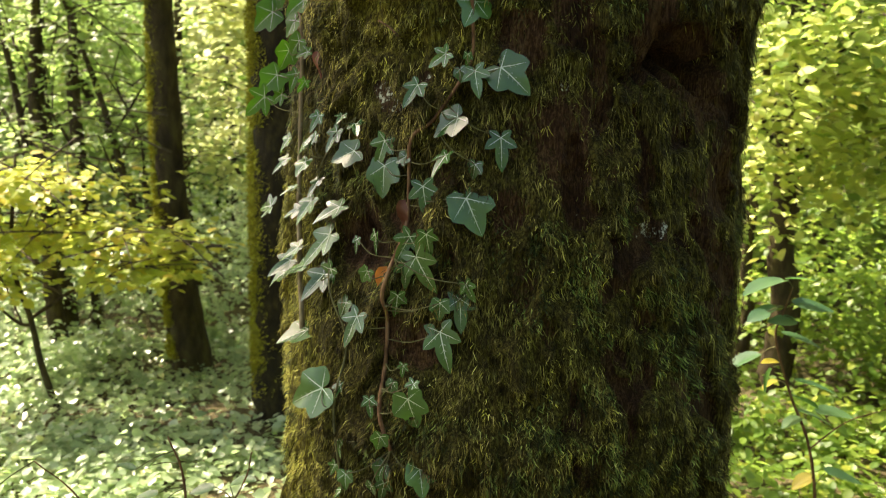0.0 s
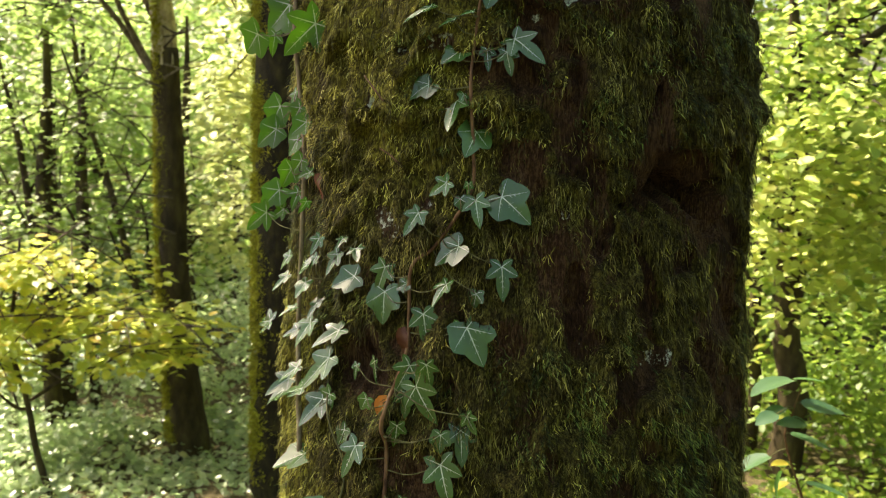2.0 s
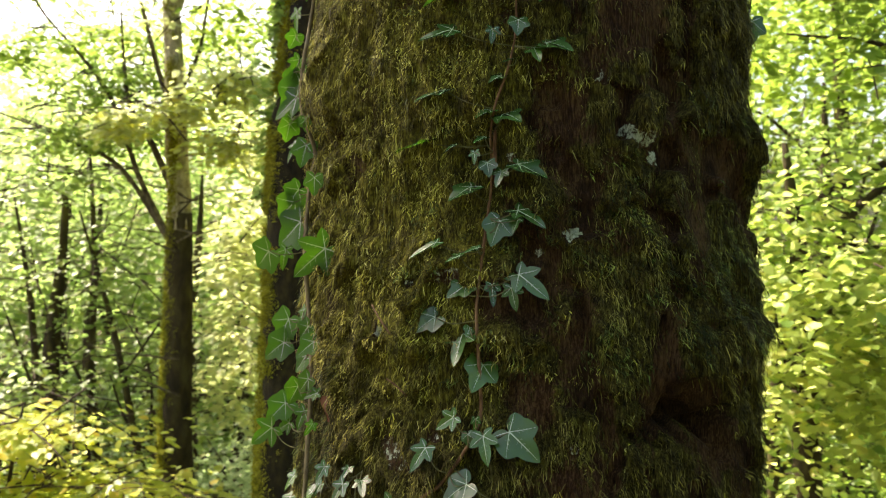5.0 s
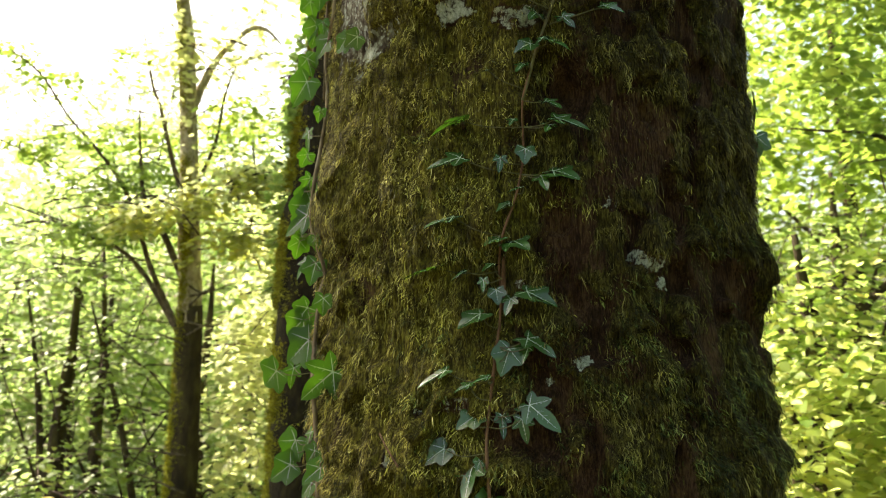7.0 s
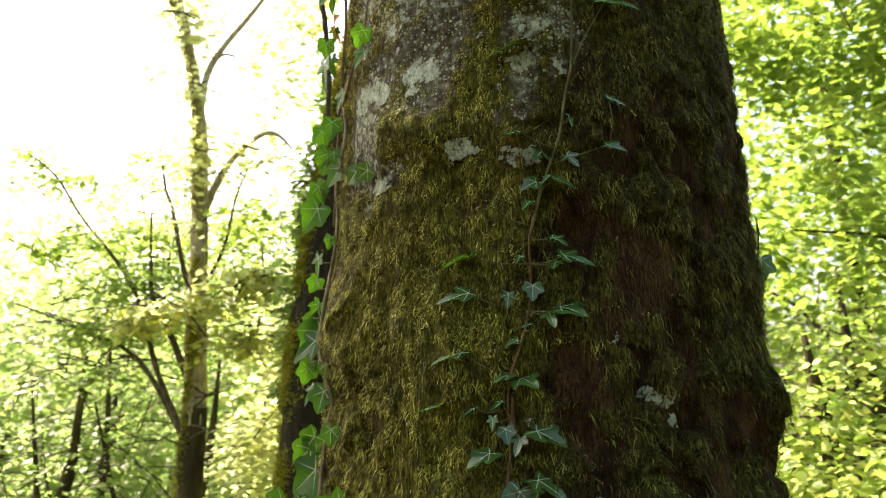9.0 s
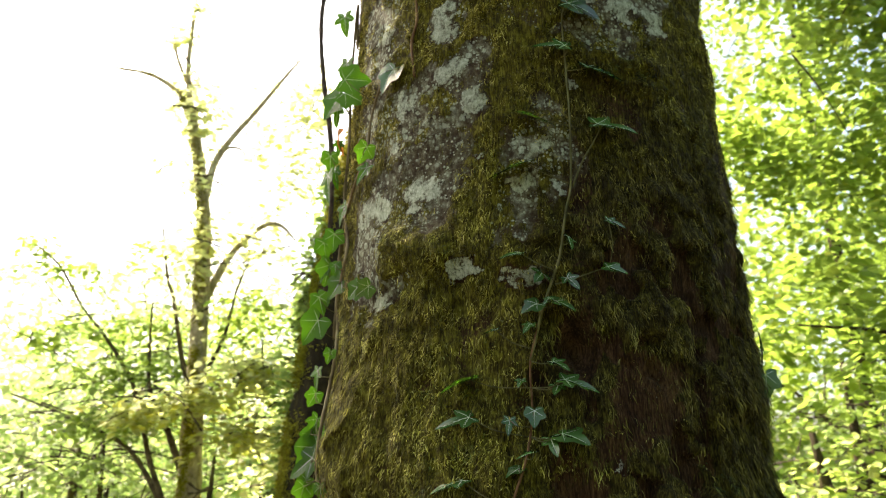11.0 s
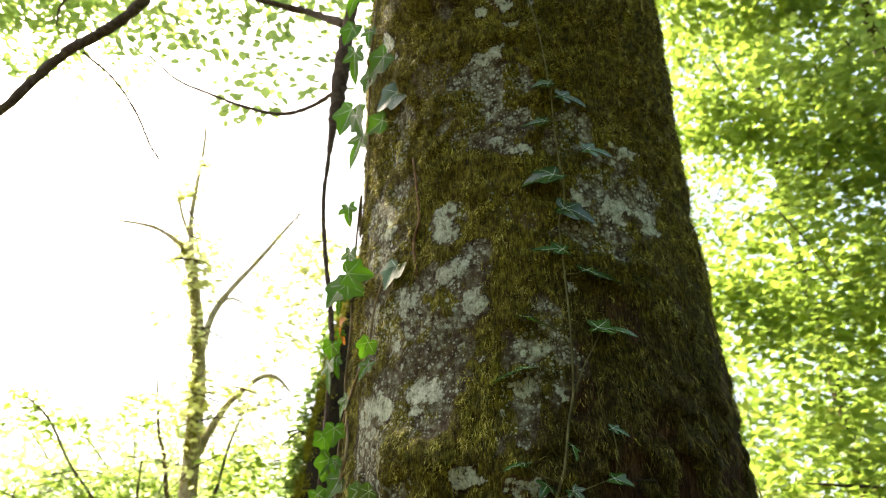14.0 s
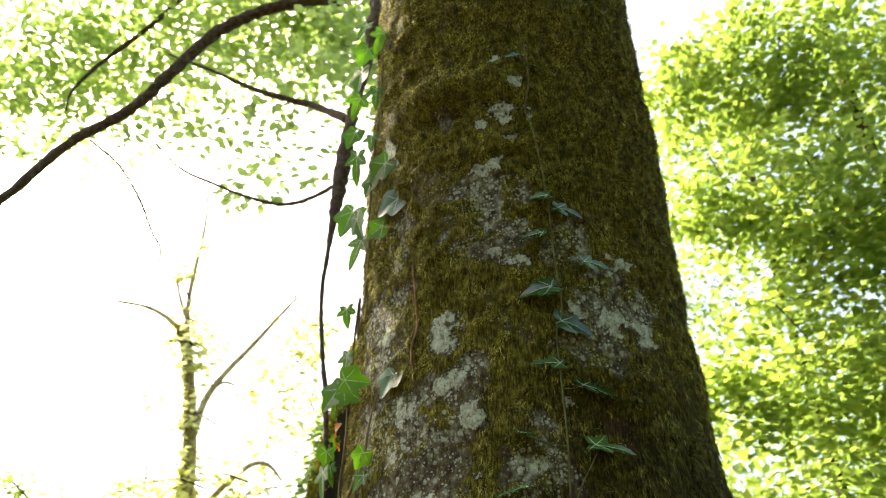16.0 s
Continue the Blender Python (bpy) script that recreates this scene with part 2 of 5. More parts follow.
M_SAP_YELLOW = mat_leafy("sapling_yellow_leaf", [(0.0, (0.36, 0.30, 0.03)), (1.0, (0.45, 0.36, 0.05))], (0.7, 0.6, 0.05), 0.35, 0.45, 0.4, "object")


# ---- mesh helpers ----
def mesh_of(name, verts, faces, mat, smooth=True):
    me = bpy.data.meshes.new(name)
    me.from_pydata([tuple(v) for v in verts], [], faces)
    for mm in (mat if isinstance(mat, (list, tuple)) else [mat]):
        me.materials.append(mm)
    if smooth:
        me.shade_smooth()
    return me


def big_mesh(name, verts, loops, sizes, mat, smooth=True):
    """A large mesh straight from arrays: vertices, the faces' corners in a row, and each face's number of corners."""
    me = bpy.data.meshes.new(name)
    me.vertices.add(len(verts))
    me.vertices.foreach_set("co", np.asarray(verts, np.float32).ravel())
    me.loops.add(len(loops))
    me.loops.foreach_set("vertex_index", np.asarray(loops, np.int32))
    me.polygons.add(len(sizes))
    starts = np.concatenate([[0], np.cumsum(sizes)[:-1]]).astype(np.int32)
    me.polygons.foreach_set("loop_start", starts)
    me.polygons.foreach_set("loop_total", np.asarray(sizes, np.int32))
    me.materials.append(mat)
    me.update(calc_edges=True)
    if smooth:
        me.shade_smooth()
    return me


def part(name, me, parent, label="", kind=""):
    ob = new(name, me)
    ob.parent = parent
    return tagged(ob, label=label, kind=kind)


def thing(name, label, category, place=(0, 0, 0), group="", kind=""):
    ob = new(name)
    ob.location = place
    return tagged(ob, label, category, group, kind)


def smooth_path(points, per=6):
    """A Catmull-Rom line through the points (rows of place and radius)."""
    p = np.asarray(points, float)
    p = np.vstack([2 * p[0] - p[1], p, 2 * p[-1] - p[-2]])
    out = []
    for i in range(1, len(p) - 2):
        for s in np.arange(per) / per:
            a, b, c, d = p[i - 1:i + 3]
            out.append(0.5 * (2 * b + (c - a) * s + (2 * a - 5 * b + 4 * c - d) * s * s + (3 * b - a - 3 * c + d) * s ** 3))
    out.append(p[-2])
    return np.array(out)


def tube(points, sides=8, per=5, rough=0.0, seed=0):
    """Vertices and faces of a tapering round limb through rows of (x, y, z, radius)."""
    p = smooth_path(points, per)
    g = np.random.default_rng(seed)
    d = np.gradient(p[:, :3], axis=0)
    d /= np.linalg.norm(d, axis=1)[:, None] + 1e-9
    ref = np.array([0.31, 0.17, 0.93]) if abs(d[:, 2]).mean() < 0.7 else np.array([0.9, 0.4, 0.1])
    u = np.cross(d, ref)
    u /= np.linalg.norm(u, axis=1)[:, None]
    w = np.cross(d, u)
    a = np.arange(sides) * 2 * np.pi / sides
    r = np.maximum(p[:, 3], 0.0006)[:, None] * (1 + rough * g.standard_normal((len(p), sides)))
    v = p[:, None, :3] + (np.cos(a)[None, :, None] * u[:, None, :] + np.sin(a)[None, :, None] * w[:, None, :]) * r[:, :, None]
    k = len(p)
    f = [(i * sides + j, i * sides + (j + 1) % sides, (i + 1) * sides + (j + 1) % sides, (i + 1) * sides + j) for i in range(k - 1) for j in range(sides)]
    f += [tuple(range(sides))[::-1], tuple(range((k - 1) * sides, k * sides))]
    return v.reshape(-1, 3), f


def joined(tubes):
    vs, fs, n = [], [], 0
    for v, f in tubes:
        vs.append(v)
        fs += [tuple(i + n for i in q) for q in f]
        n += len(v)
    return np.vstack(vs), fs


LEAF = np.array([(0, 0, 0), (-0.26, 0.25, 0.05), (-0.25, 0.62, 0.04), (0, 1, -0.06), (0.25, 0.62, 0.04), (0.26, 0.25, 0.05)])
LEAF_FACES = np.array([(0, 3, 2, 1), (0, 5, 4, 3)])


def leaf_mass(name, base, tip, normal, size, mat, width=1.3):
    """One mesh of many small leaves: where each begins, the way of its tip, its upper side and its length."""
    tip = tip / (np.linalg.norm(tip, axis=1)[:, None] + 1e-9)
    side = np.cross(tip, normal)
    side /= np.linalg.norm(side, axis=1)[:, None] + 1e-9
    up = np.cross(side, tip)
    k = len(base)
    v = base[:, None, :] + size[:, None, None] * (LEAF[None, :, :1] * width * side[:, None, :] + LEAF[None, :, 1:2] * tip[:, None, :] + LEAF[None, :, 2:] * up[:, None, :])
    f = (LEAF_FACES[None] + 6 * np.arange(k)[:, None, None]).reshape(-1)
    return big_mesh(name, v.reshape(-1, 3), f, np.full(2 * k, 4), mat, False)


def sprays(centres, reach, per, size, droop=0.25, flat=0.25, seed=1, thick=0.035):
    """Leaves in flat layered sprays about the centres: base, tip, normal and size of each."""
    g = np.random.default_rng(seed)
    k = len(centres)
    az = g.uniform(0, 2 * np.pi, k)
    s = g.uniform(0, 1, (k, per)) ** 0.7
    sidew = g.uniform(-1, 1, (k, per)) * 0.45
    fx, fy = np.cos(az)[:, None], np.sin(az)[:, None]
    R = reach * g.uniform(0.6, 1.3, k)[:, None]
    x = (s - 0.4) * fx * R - sidew * fy * R
    y = (s - 0.4) * fy * R + sidew * fx * R
    z = -droop * R * s ** 2 + g.normal(0, thick, (k, per)) * R / reach
    base = centres[:, None, :] + np.stack([x, y, z], -1)
    ta = az[:, None] + np.sign(sidew) * g.uniform(0.3, 1.3, (k, per))
    tip = np.stack([np.cos(ta), np.sin(ta), g.normal(-0.25, 0.25, (k, per))], -1)
    nrm = np.stack([g.normal(0, flat, (k, per)), g.normal(0, flat, (k, per)), np.ones((k, per))], -1)
    sz = size * g.uniform(0.55, 1.2, (k, per))
    return base.reshape(-1, 3), tip.reshape(-1, 3), nrm.reshape(-1, 3), sz.reshape(-1)


def in_blobs(blobs, seed):
    """Random places inside ellipsoids, rows of (x, y, z, rx, ry, rz, number)."""
    g = np.random.default_rng(seed)
    out = []
    for x, y, z, rx, ry, rz, k in blobs:
        d = g.standard_normal((int(k), 3))
        d /= np.linalg.norm(d, axis=1)[:, None]
        out.append(np.array([x, y, z]) + d * (g.uniform(0, 1, int(k)) ** 0.45)[:, None] * np.array([rx, ry, rz]))
    return np.vstack(out)


def lattice(ix, iy, iz, seed):
    h = (ix.astype(np.int64) * 374761393 + iy.astype(np.int64) * 668265263 + iz.astype(np.int64) * 2147483647 + seed * 1274126177) & 0xFFFFFFFF
    h = ((h ^ (h >> 13)) * 1274126177) & 0xFFFFFFFF
    return ((h ^ (h >> 16)) & 0xFFFF) / 65535.0


def vnoise(p, seed=0):
    """Smooth value noise, 0 to 1, at rows of places."""
    i = np.floor(p).astype(np.int64)
    f = p - i
    f = f * f * (3 - 2 * f)
    out = 0
    for dx in (0, 1):
        for dy in (0, 1):
            for dz in (0, 1):
                w = (f[..., 0] if dx else 1 - f[..., 0]) * (f[..., 1] if dy else 1 - f[..., 1]) * (f[..., 2] if dz else 1 - f[..., 2])
                out = out + w * lattice(i[..., 0] + dx, i[..., 1] + dy, i[..., 2] + dz, seed)
    return out


def fractal(p, octaves=4, seed=0, gain=0.5):
    out, amp, tot = 0, 1.0, 0
    for o in range(octaves):
        out = out + amp * vnoise(p * 2.0 ** o + 17.3 * o, seed + o)
        tot += amp
        amp *= gain
    return out / tot


def step(a, b, x):
    t = np.clip((x - a) / (b - a), 0, 1)
    return t * t * (3 - 2 * t)


# ---- ground ----
def ground_height(x, y):
    p = np.stack([np.asarray(x, float) * 0.45, np.asarray(y, float) * 0.45, np.zeros(np.shape(x))], -1)
    fall = -0.17 * np.clip(y, -3, 7) - 0.02 * np.clip(y - 7, 0, 200)
    return fall + 0.22 * (fractal(p, 3, 5) - 0.5)


def build_ground():
    q = np.concatenate([-np.geomspace(500, 12, 24), np.linspace(-10, 14, 97), np.geomspace(16, 500, 26)])
    X, Y = np.meshgrid(q, q, indexing="ij")
    v = np.stack([X, Y, ground_height(X, Y)], -1).reshape(-1, 3)
    k = len(q)
    a = (np.arange(k - 1)[:, None] * k + np.arange(k - 1)[None, :]).ravel()
    f = np.stack([a, a + k, a + k + 1, a + 1], -1).ravel()
    ob = new("ground", big_mesh("ground", v, f, np.full(len(a), 4), M_GROUND))
    tagged(ob, "brown forest floor of leaf litter sloping gently down", "ground", kind="structure")


build_ground()

# ---- the great trunk ----
HEIGHTS = np.array([-0.6, -0.2, 0.3, 0.85, 1.15, 1.5, 1.85, 2.2, 2.6, 3.0, 3.4, 3.8, 4.6, 6.0, 9.0])
RADII = np.array([0.66, 0.56, 0.47, 0.432, 0.438, 0.442, 0.446, 0.445, 0.427, 0.399, 0.384, 0.354, 0.31, 0.29, 0.24])


def trunk_axis(z):
    h = np.clip(z, 0.9, 3.9) - 2
    return 0.16 + 0.0168 * h - 0.0133 * h * h, 1.60 + 0.0981 * h - 0.1154 * h * h


def on_trunk(phi, z, off=0.0):
    """A place off the trunk's mean surface; phi in radians from the front, positive to the right."""
    cx, cy = trunk_axis(z)
    r = np.interp(z, HEIGHTS, RADII) + off
    return np.stack([cx + r * np.sin(phi), cy - r * np.cos(phi), np.asarray(z, float) + 0 * r], -1)


LEAVES_LOW_1 = [
    (-13.6, 1.563, 0.065, -20), (-19.9, 1.494, 0.043, -60), (-14.1, 1.493, 0.026, -10), (-15.4, 1.471, 0.026, 0), (-12.2, 1.463, 0.052, 10), (-5.4, 1.468, 0.079, 55),
    (-24.4, 1.444, 0.048, -30), (-17.9, 1.399, 0.062, -50), (-7.3, 1.364, 0.058, 10), (-18.5, 1.345, 0.046, -15), (-12.4, 1.333, 0.033, -10), (-31.6, 1.353, 0.054, -20),
    (-27.1, 1.345, 0.029, -60), (-31.1, 1.31, 0.067, 0), (-21.7, 1.288, 0.06, 10), (-11.9, 1.272, 0.08, 20), (-15.5, 1.288, 0.029, -20), (-25.1, 1.218, 0.054, -20),
    (-19.7, 1.231, 0.043, 10), (-32.6, 1.212, 0.048, -10), (-21.0, 1.184, 0.077, 30), (-25.0, 1.176, 0.044, 0), (-12.2, 1.162, 0.036, 20), (-27.1, 1.126, 0.051, 0),
]
LEAVES_LOW_2 = [
    (-14.0, 1.128, 0.059, 15), (-17.9, 1.129, 0.038, -10), (-17.1, 1.072, 0.077, 20), (-35.9, 1.085, 0.063, -10), (-41.0, 1.098, 0.046, -20), (-25.1, 1.034, 0.025, 0),
    (-27.2, 1.007, 0.027, -10), (-22.6, 1.012, 0.034, -10), (-21.8, 0.985, 0.066, 15), (-31.3, 0.974, 0.035, 20), (-27.8, 0.936, 0.034, -10), (-40.4, 0.888, 0.035, 20),
    (-30.1, 0.868, 0.042, 0), (-20.3, 0.877, 0.058, 15), (-32.0, 0.835, 0.03, -20), (-43.1, 0.837, 0.031, -20), (-38.8, 0.83, 0.036, 10), (-29.4, 0.838, 0.04, 0),
    (-41.6, 0.794, 0.037, -10), (-46.0, 1.143, 0.052, -25), (-37.4, 1.205, 0.03, -10), (-35.0, 1.16, 0.032, -30),
]
LEAVES_MID_1 = [
    (-17.4, 1.607, 0.067, 0), (-24.1, 1.638, 0.052, -40), (-15.6, 1.628, 0.023, -10), (-11.1, 1.685, 0.042, 5), (-4.0, 1.699, 0.07, 50), (-7.3, 1.679, 0.042, 5),
    (-18.0, 1.689, 0.047, -50), (-24.4, 1.754, 0.058, -50), (-18.6, 1.738, 0.033, -50), (-15.3, 1.75, 0.033, -60), (-10.6, 1.777, 0.057, -30), (-4.3, 1.801, 0.066, 60),
    (-6.9, 1.789, 0.038, -20), (-17.5, 1.84, 0.058, -55), (-3.8, 1.873, 0.067, 55), (-10.0, 1.861, 0.037, -20), (-12.1, 1.874, 0.034, 20), (-19.6, 1.909, 0.035, -40),
    (-13.7, 1.922, 0.039, -30), (-27.8, 1.917, 0.071, -60), (-14.8, 1.892, 0.024, 0), (-7.7, 1.956, 0.054, 40), (-10.4, 1.952, 0.034, 0), (-13.1, 1.962, 0.039, -60),
]
LEAVES_MID_2 = [
    (-23.5, 1.997, 0.061, -55), (-10.9, 2.015, 0.035, -50), (1.1, 2.066, 0.064, 70), (-3.1, 2.053, 0.044, -10), (-8.2, 2.041, 0.039, -60), (-22.4, 2.094, 0.066, -60),
    (-11.4, 2.083, 0.032, 0), (-6.5, 2.095, 0.04, 10), (-22.4, 2.154, 0.072, -60), (2.4, 2.148, 0.065, 70), (-2.0, 2.14, 0.035, -30), (-9.1, 2.151, 0.025, -20),
    (-1.1, 2.179, 0.042, 45), (-6.7, 2.275, 0.043, -60), (-7.3, 2.241, 0.032, -30), (0.5, 2.279, 0.051, 60), (-3.3, 2.285, 0.03, -40), (-4.4, 2.328, 0.046, -20),
    (2.3, 2.317, 0.041, 20), (12.1, 2.341, 0.046, 60), (-15.1, 2.237, 0.031, -60),
]
LEAVES_HIGH_1 = [
    (-10.3, 2.532, 0.095, -75), (-3.5, 2.627, 0.085, 60), (14.9, 2.612, 0.114, 80), (13.3, 2.721, 0.087, 85), (0.7, 2.772, 0.07, -85), (9.6, 2.851, 0.095, 85),
    (-10.2, 2.368, 0.051, -50), (2.4, 2.39, 0.048, 0), (12.6, 2.423, 0.038, 75), (-0.8, 2.928, 0.101, -85), (17.1, 2.997, 0.065, 80), (-0.4, 3.053, 0.059, -80),
    (10.8, 3.113, 0.067, 75), (2.1, 3.145, 0.054, -80), (4.9, 3.473, 0.041, 60), (-3.4, 3.502, 0.044, -60),
]
LEAVES_CLUSTER_1 = [
    (-48.3, 1.389, 0.032, -10, 0.02), (-42.5, 1.398, 0.023, 0, 0.02), (-36.7, 1.388, 0.036, 10, 0.019), (-45.3, 1.362, 0.042, -20, 0.019), (-38.8, 1.346, 0.051, -60, 0.019), (-54.7, 1.341, 0.037, -45, 0.02),
    (-52.3, 1.354, 0.027, -30, 0.019), (-53.9, 1.31, 0.038, -10, 0.019), (-58.7, 1.267, 0.033, -50, 0.02), (-51.8, 1.28, 0.041, -20, 0.02), (-79.1, 1.205, 0.055, -60, 0.024), (-60.2, 1.226, 0.039, -50, 0.02),
    (-53.5, 1.239, 0.054, -30, 0.019), (-45.3, 1.247, 0.057, -45, 0.02), (-49.7, 1.184, 0.123, -45, 0.02), (-56.3, 1.142, 0.066, -45, 0.02), (-59.7, 1.16, 0.045, -40, 0.019), (-68.5, 1.117, 0.053, -30, 0.02),
]
LEAVES_CLUSTER_2 = [
    (-47.8, 1.13, 0.063, -25, 0.019), (-72.4, 1.088, 0.054, -40, 0.02), (-58.6, 1.024, 0.072, -45, 0.02), (-47.7, 0.959, 0.127, -45, 0.02), (-40.4, 0.977, 0.031, 0, 0.02), (-68.1, 1.333, 0.035, -20, 0.02),
    (-69.0, 1.297, 0.041, -10, 0.02),
]
LEAVES_EDGE_LOW_1 = [
    (-78.2, 1.552, 0.072, -40, 0.046), (-79.0, 1.568, 0.049, -20, 0.023), (-67.0, 1.537, 0.051, -40, 0.02), (-63.7, 1.504, 0.045, -40, 0.019), (-67.5, 1.483, 0.052, -30, 0.02), (-58.1, 1.496, 0.033, -60, 0.02),
    (-78.5, 1.435, 0.067, -45, 0.036), (-64.4, 1.445, 0.045, -20, 0.02), (-56.5, 1.443, 0.027, -30, 0.02), (-77.6, 1.397, 0.073, -45, 0.059), (-79.2, 1.406, 0.049, -60, 0.022), (-78.8, 2.042, 0.114, -50, 0.028),
    (-78.9, 2.081, 0.063, -20, 0.023), (-78.4, 1.979, 0.05, -20, 0.033), (-68.0, 1.982, 0.036, 0, 0.02), (-71.2, 1.927, 0.061, -20, 0.02), (-60.1, 1.862, 0.046, -10, 0.02), (-76.1, 1.848, 0.062, -40, 0.02),
]
LEAVES_EDGE_LOW_2 = [
    (-78.5, 1.822, 0.075, -60, 0.032), (-78.7, 1.777, 0.119, -50, 0.024), (-76.8, 1.727, 0.08, -70, 0.074), (-78.5, 1.727, 0.05, -10, 0.034), (-56.3, 1.727, 0.123, -60, 0.02), (-67.6, 1.622, 0.041, -30, 0.02),
    (-78.5, 1.587, 0.074, -40, 0.031), (-64.6, 1.596, 0.046, -45, 0.02), (-60.1, 1.574, 0.051, -45, 0.02),
]
LEAVES_EDGE_MID_1 = [
    (-78.4, 2.034, 0.084, -60, 0.038), (-78.7, 2.208, 0.05, -10, 0.022), (-77.9, 2.308, 0.079, -30, 0.045), (-78.9, 2.434, 0.067, -20, 0.021), (-78.7, 2.365, 0.053, 0, 0.027), (-78.6, 2.487, 0.054, 0, 0.029),
    (-69.5, 2.243, 0.032, -20, 0.02), (-78.7, 2.165, 0.042, -20, 0.027), (-76.7, 2.109, 0.049, -20, 0.02), (-78.8, 1.994, 0.039, -20, 0.027), (-78.7, 1.942, 0.045, -20, 0.025), (-78.8, 2.094, 0.039, -30, 0.028),
    (-50.5, 2.347, 0.046, -60, 0.02), (-78.7, 3.035, 0.063, 0, 0.028), (-77.8, 2.911, 0.067, -10, 0.02), (-79.1, 2.831, 0.088, -40, 0.045), (-66.6, 2.811, 0.07, 60, 0.02), (-57.7, 2.815, 0.074, 70, 0.019),
]
LEAVES_EDGE_MID_2 = [
    (-79.0, 2.639, 0.074, -20, 0.038), (-79.6, 2.662, 0.05, 0, 0.021), (-79.1, 2.693, 0.052, -10, 0.036), (-54.9, 2.641, 0.049, -40, 0.02), (-54.2, 2.596, 0.049, -40, 0.019), (-76.5, 2.724, 0.032, 0, 0.02),
    (-45.9, 2.782, 0.071, -30, 0.019), (-71.1, 2.553, 0.055, -40, 0.02), (-72.6, 2.493, 0.054, -10, 0.02), (-79.2, 2.437, 0.048, -40, 0.029), (-69.1, 2.426, 0.033, 0, 0.02), (-70.9, 2.388, 0.066, -40, 0.02),
    (-55.4, 2.352, 0.048, -60, 0.02), (-79.2, 2.368, 0.055, -20, 0.024), (-79.5, 2.812, 0.051, -10, 0.031),
]
LEAVES_EDGE_HIGH_1 = [
    (-85.5, 3.883, 0.068, -20, 0.042), (-66.3, 3.751, 0.076, -20, 0.02), (-80.3, 3.696, 0.09, -20, 0.043), (-80.1, 3.621, 0.083, -20, 0.044), (-79.5, 3.522, 0.071, -30, 0.05), (-67.1, 3.46, 0.058, 0, 0.02),
    (-80.0, 3.445, 0.092, -20, 0.031), (-57.8, 3.335, 0.085, -60, 0.02), (-68.7, 3.341, 0.067, -50, 0.02), (-51.7, 3.224, 0.086, -60, 0.02), (-79.5, 3.287, 0.101, -20, 0.045), (-71.5, 3.24, 0.082, 0, 0.02),
    (-57.9, 3.18, 0.067, -50, 0.02), (-75.5, 3.196, 0.092, -30, 0.02), (-80.7, 3.775, 0.079, -20, 0.034), (-67.3, 3.594, 0.066, -10, 0.02),
]
STEM_MAIN = [
    (-27.3, 0.913), (-29.5, 0.968), (-29.9, 1.035), (-29.5, 1.104), (-28.4, 1.157), (-26.2, 1.244), (-25.9, 1.303),
    (-24.8, 1.376), (-21.3, 1.402), (-17.4, 1.441), (-13.9, 1.49), (-13.4, 1.531), (-14.2, 1.644), (-14.0, 1.695),
    (-12.4, 1.798), (-11.9, 1.85), (-11.1, 1.937), (-11.2, 1.852), (-12.3, 1.914), (-11.1, 1.967), (-8.3, 2.034),
    (-7.0, 2.102), (-6.9, 2.186), (-4.5, 2.261), (-2.0, 2.318), (0.0, 2.363), (1.9, 2.445), (3.5, 2.498),
    (4.1, 2.607), (4.2, 2.756), (4.2, 2.838), (6.0, 2.887), (5.7, 3.015), (5.0, 3.153), (2.2, 3.296),
    (0.2, 3.372), (1.9, 3.433), (1.8, 3.512), (0.3, 3.608),
]
STEM_EDGE = [
    (-59.0, 1.011), (-59.9, 1.124), (-62.9, 1.245), (-63.0, 1.392), (-62.7, 1.528), (-65.9, 1.649), (-66.1, 1.742),
    (-69.2, 1.882), (-68.2, 1.932), (-69.4, 2.044), (-70.5, 2.252), (-72.3, 2.374), (-66.0, 2.474), (-79.7, 2.615),
    (-79.9, 2.752), (-80.3, 2.894), (-79.4, 3.09), (-81.1, 2.988), (-72.9, 3.12), (-68.4, 3.253), (-67.4, 3.436),
    (-66.3, 3.609), (-69.0, 3.788),
]
STEM_BROWN = [
    (-79.6, 2.295), (-79.9, 2.51), (-60.8, 2.591), (-56.3, 2.641), (-54.5, 2.737), (-48.1, 2.806),
]
SHOOT_HIGH = [(4.0, 2.495), (6.5, 2.540), (9.5, 2.580), (12.8, 2.622)]
SHOOT_LOW = [(-1.2, 2.315), (3.0, 2.325), (7.5, 2.338), (11.5, 2.350)]
TWIG = [
    (-39.3, 3.043), (-36.8, 2.904), (-38.4, 2.845), (-36.9, 2.767),
]
STEM_CLUSTER = [
    (-40.5, 0.80), (-41.0, 0.95), (-39.5, 1.05), (-43.0, 1.13), (-49.0, 1.20), (-52.0, 1.29), (-46.0, 1.36),
    (-40.0, 1.40),
]

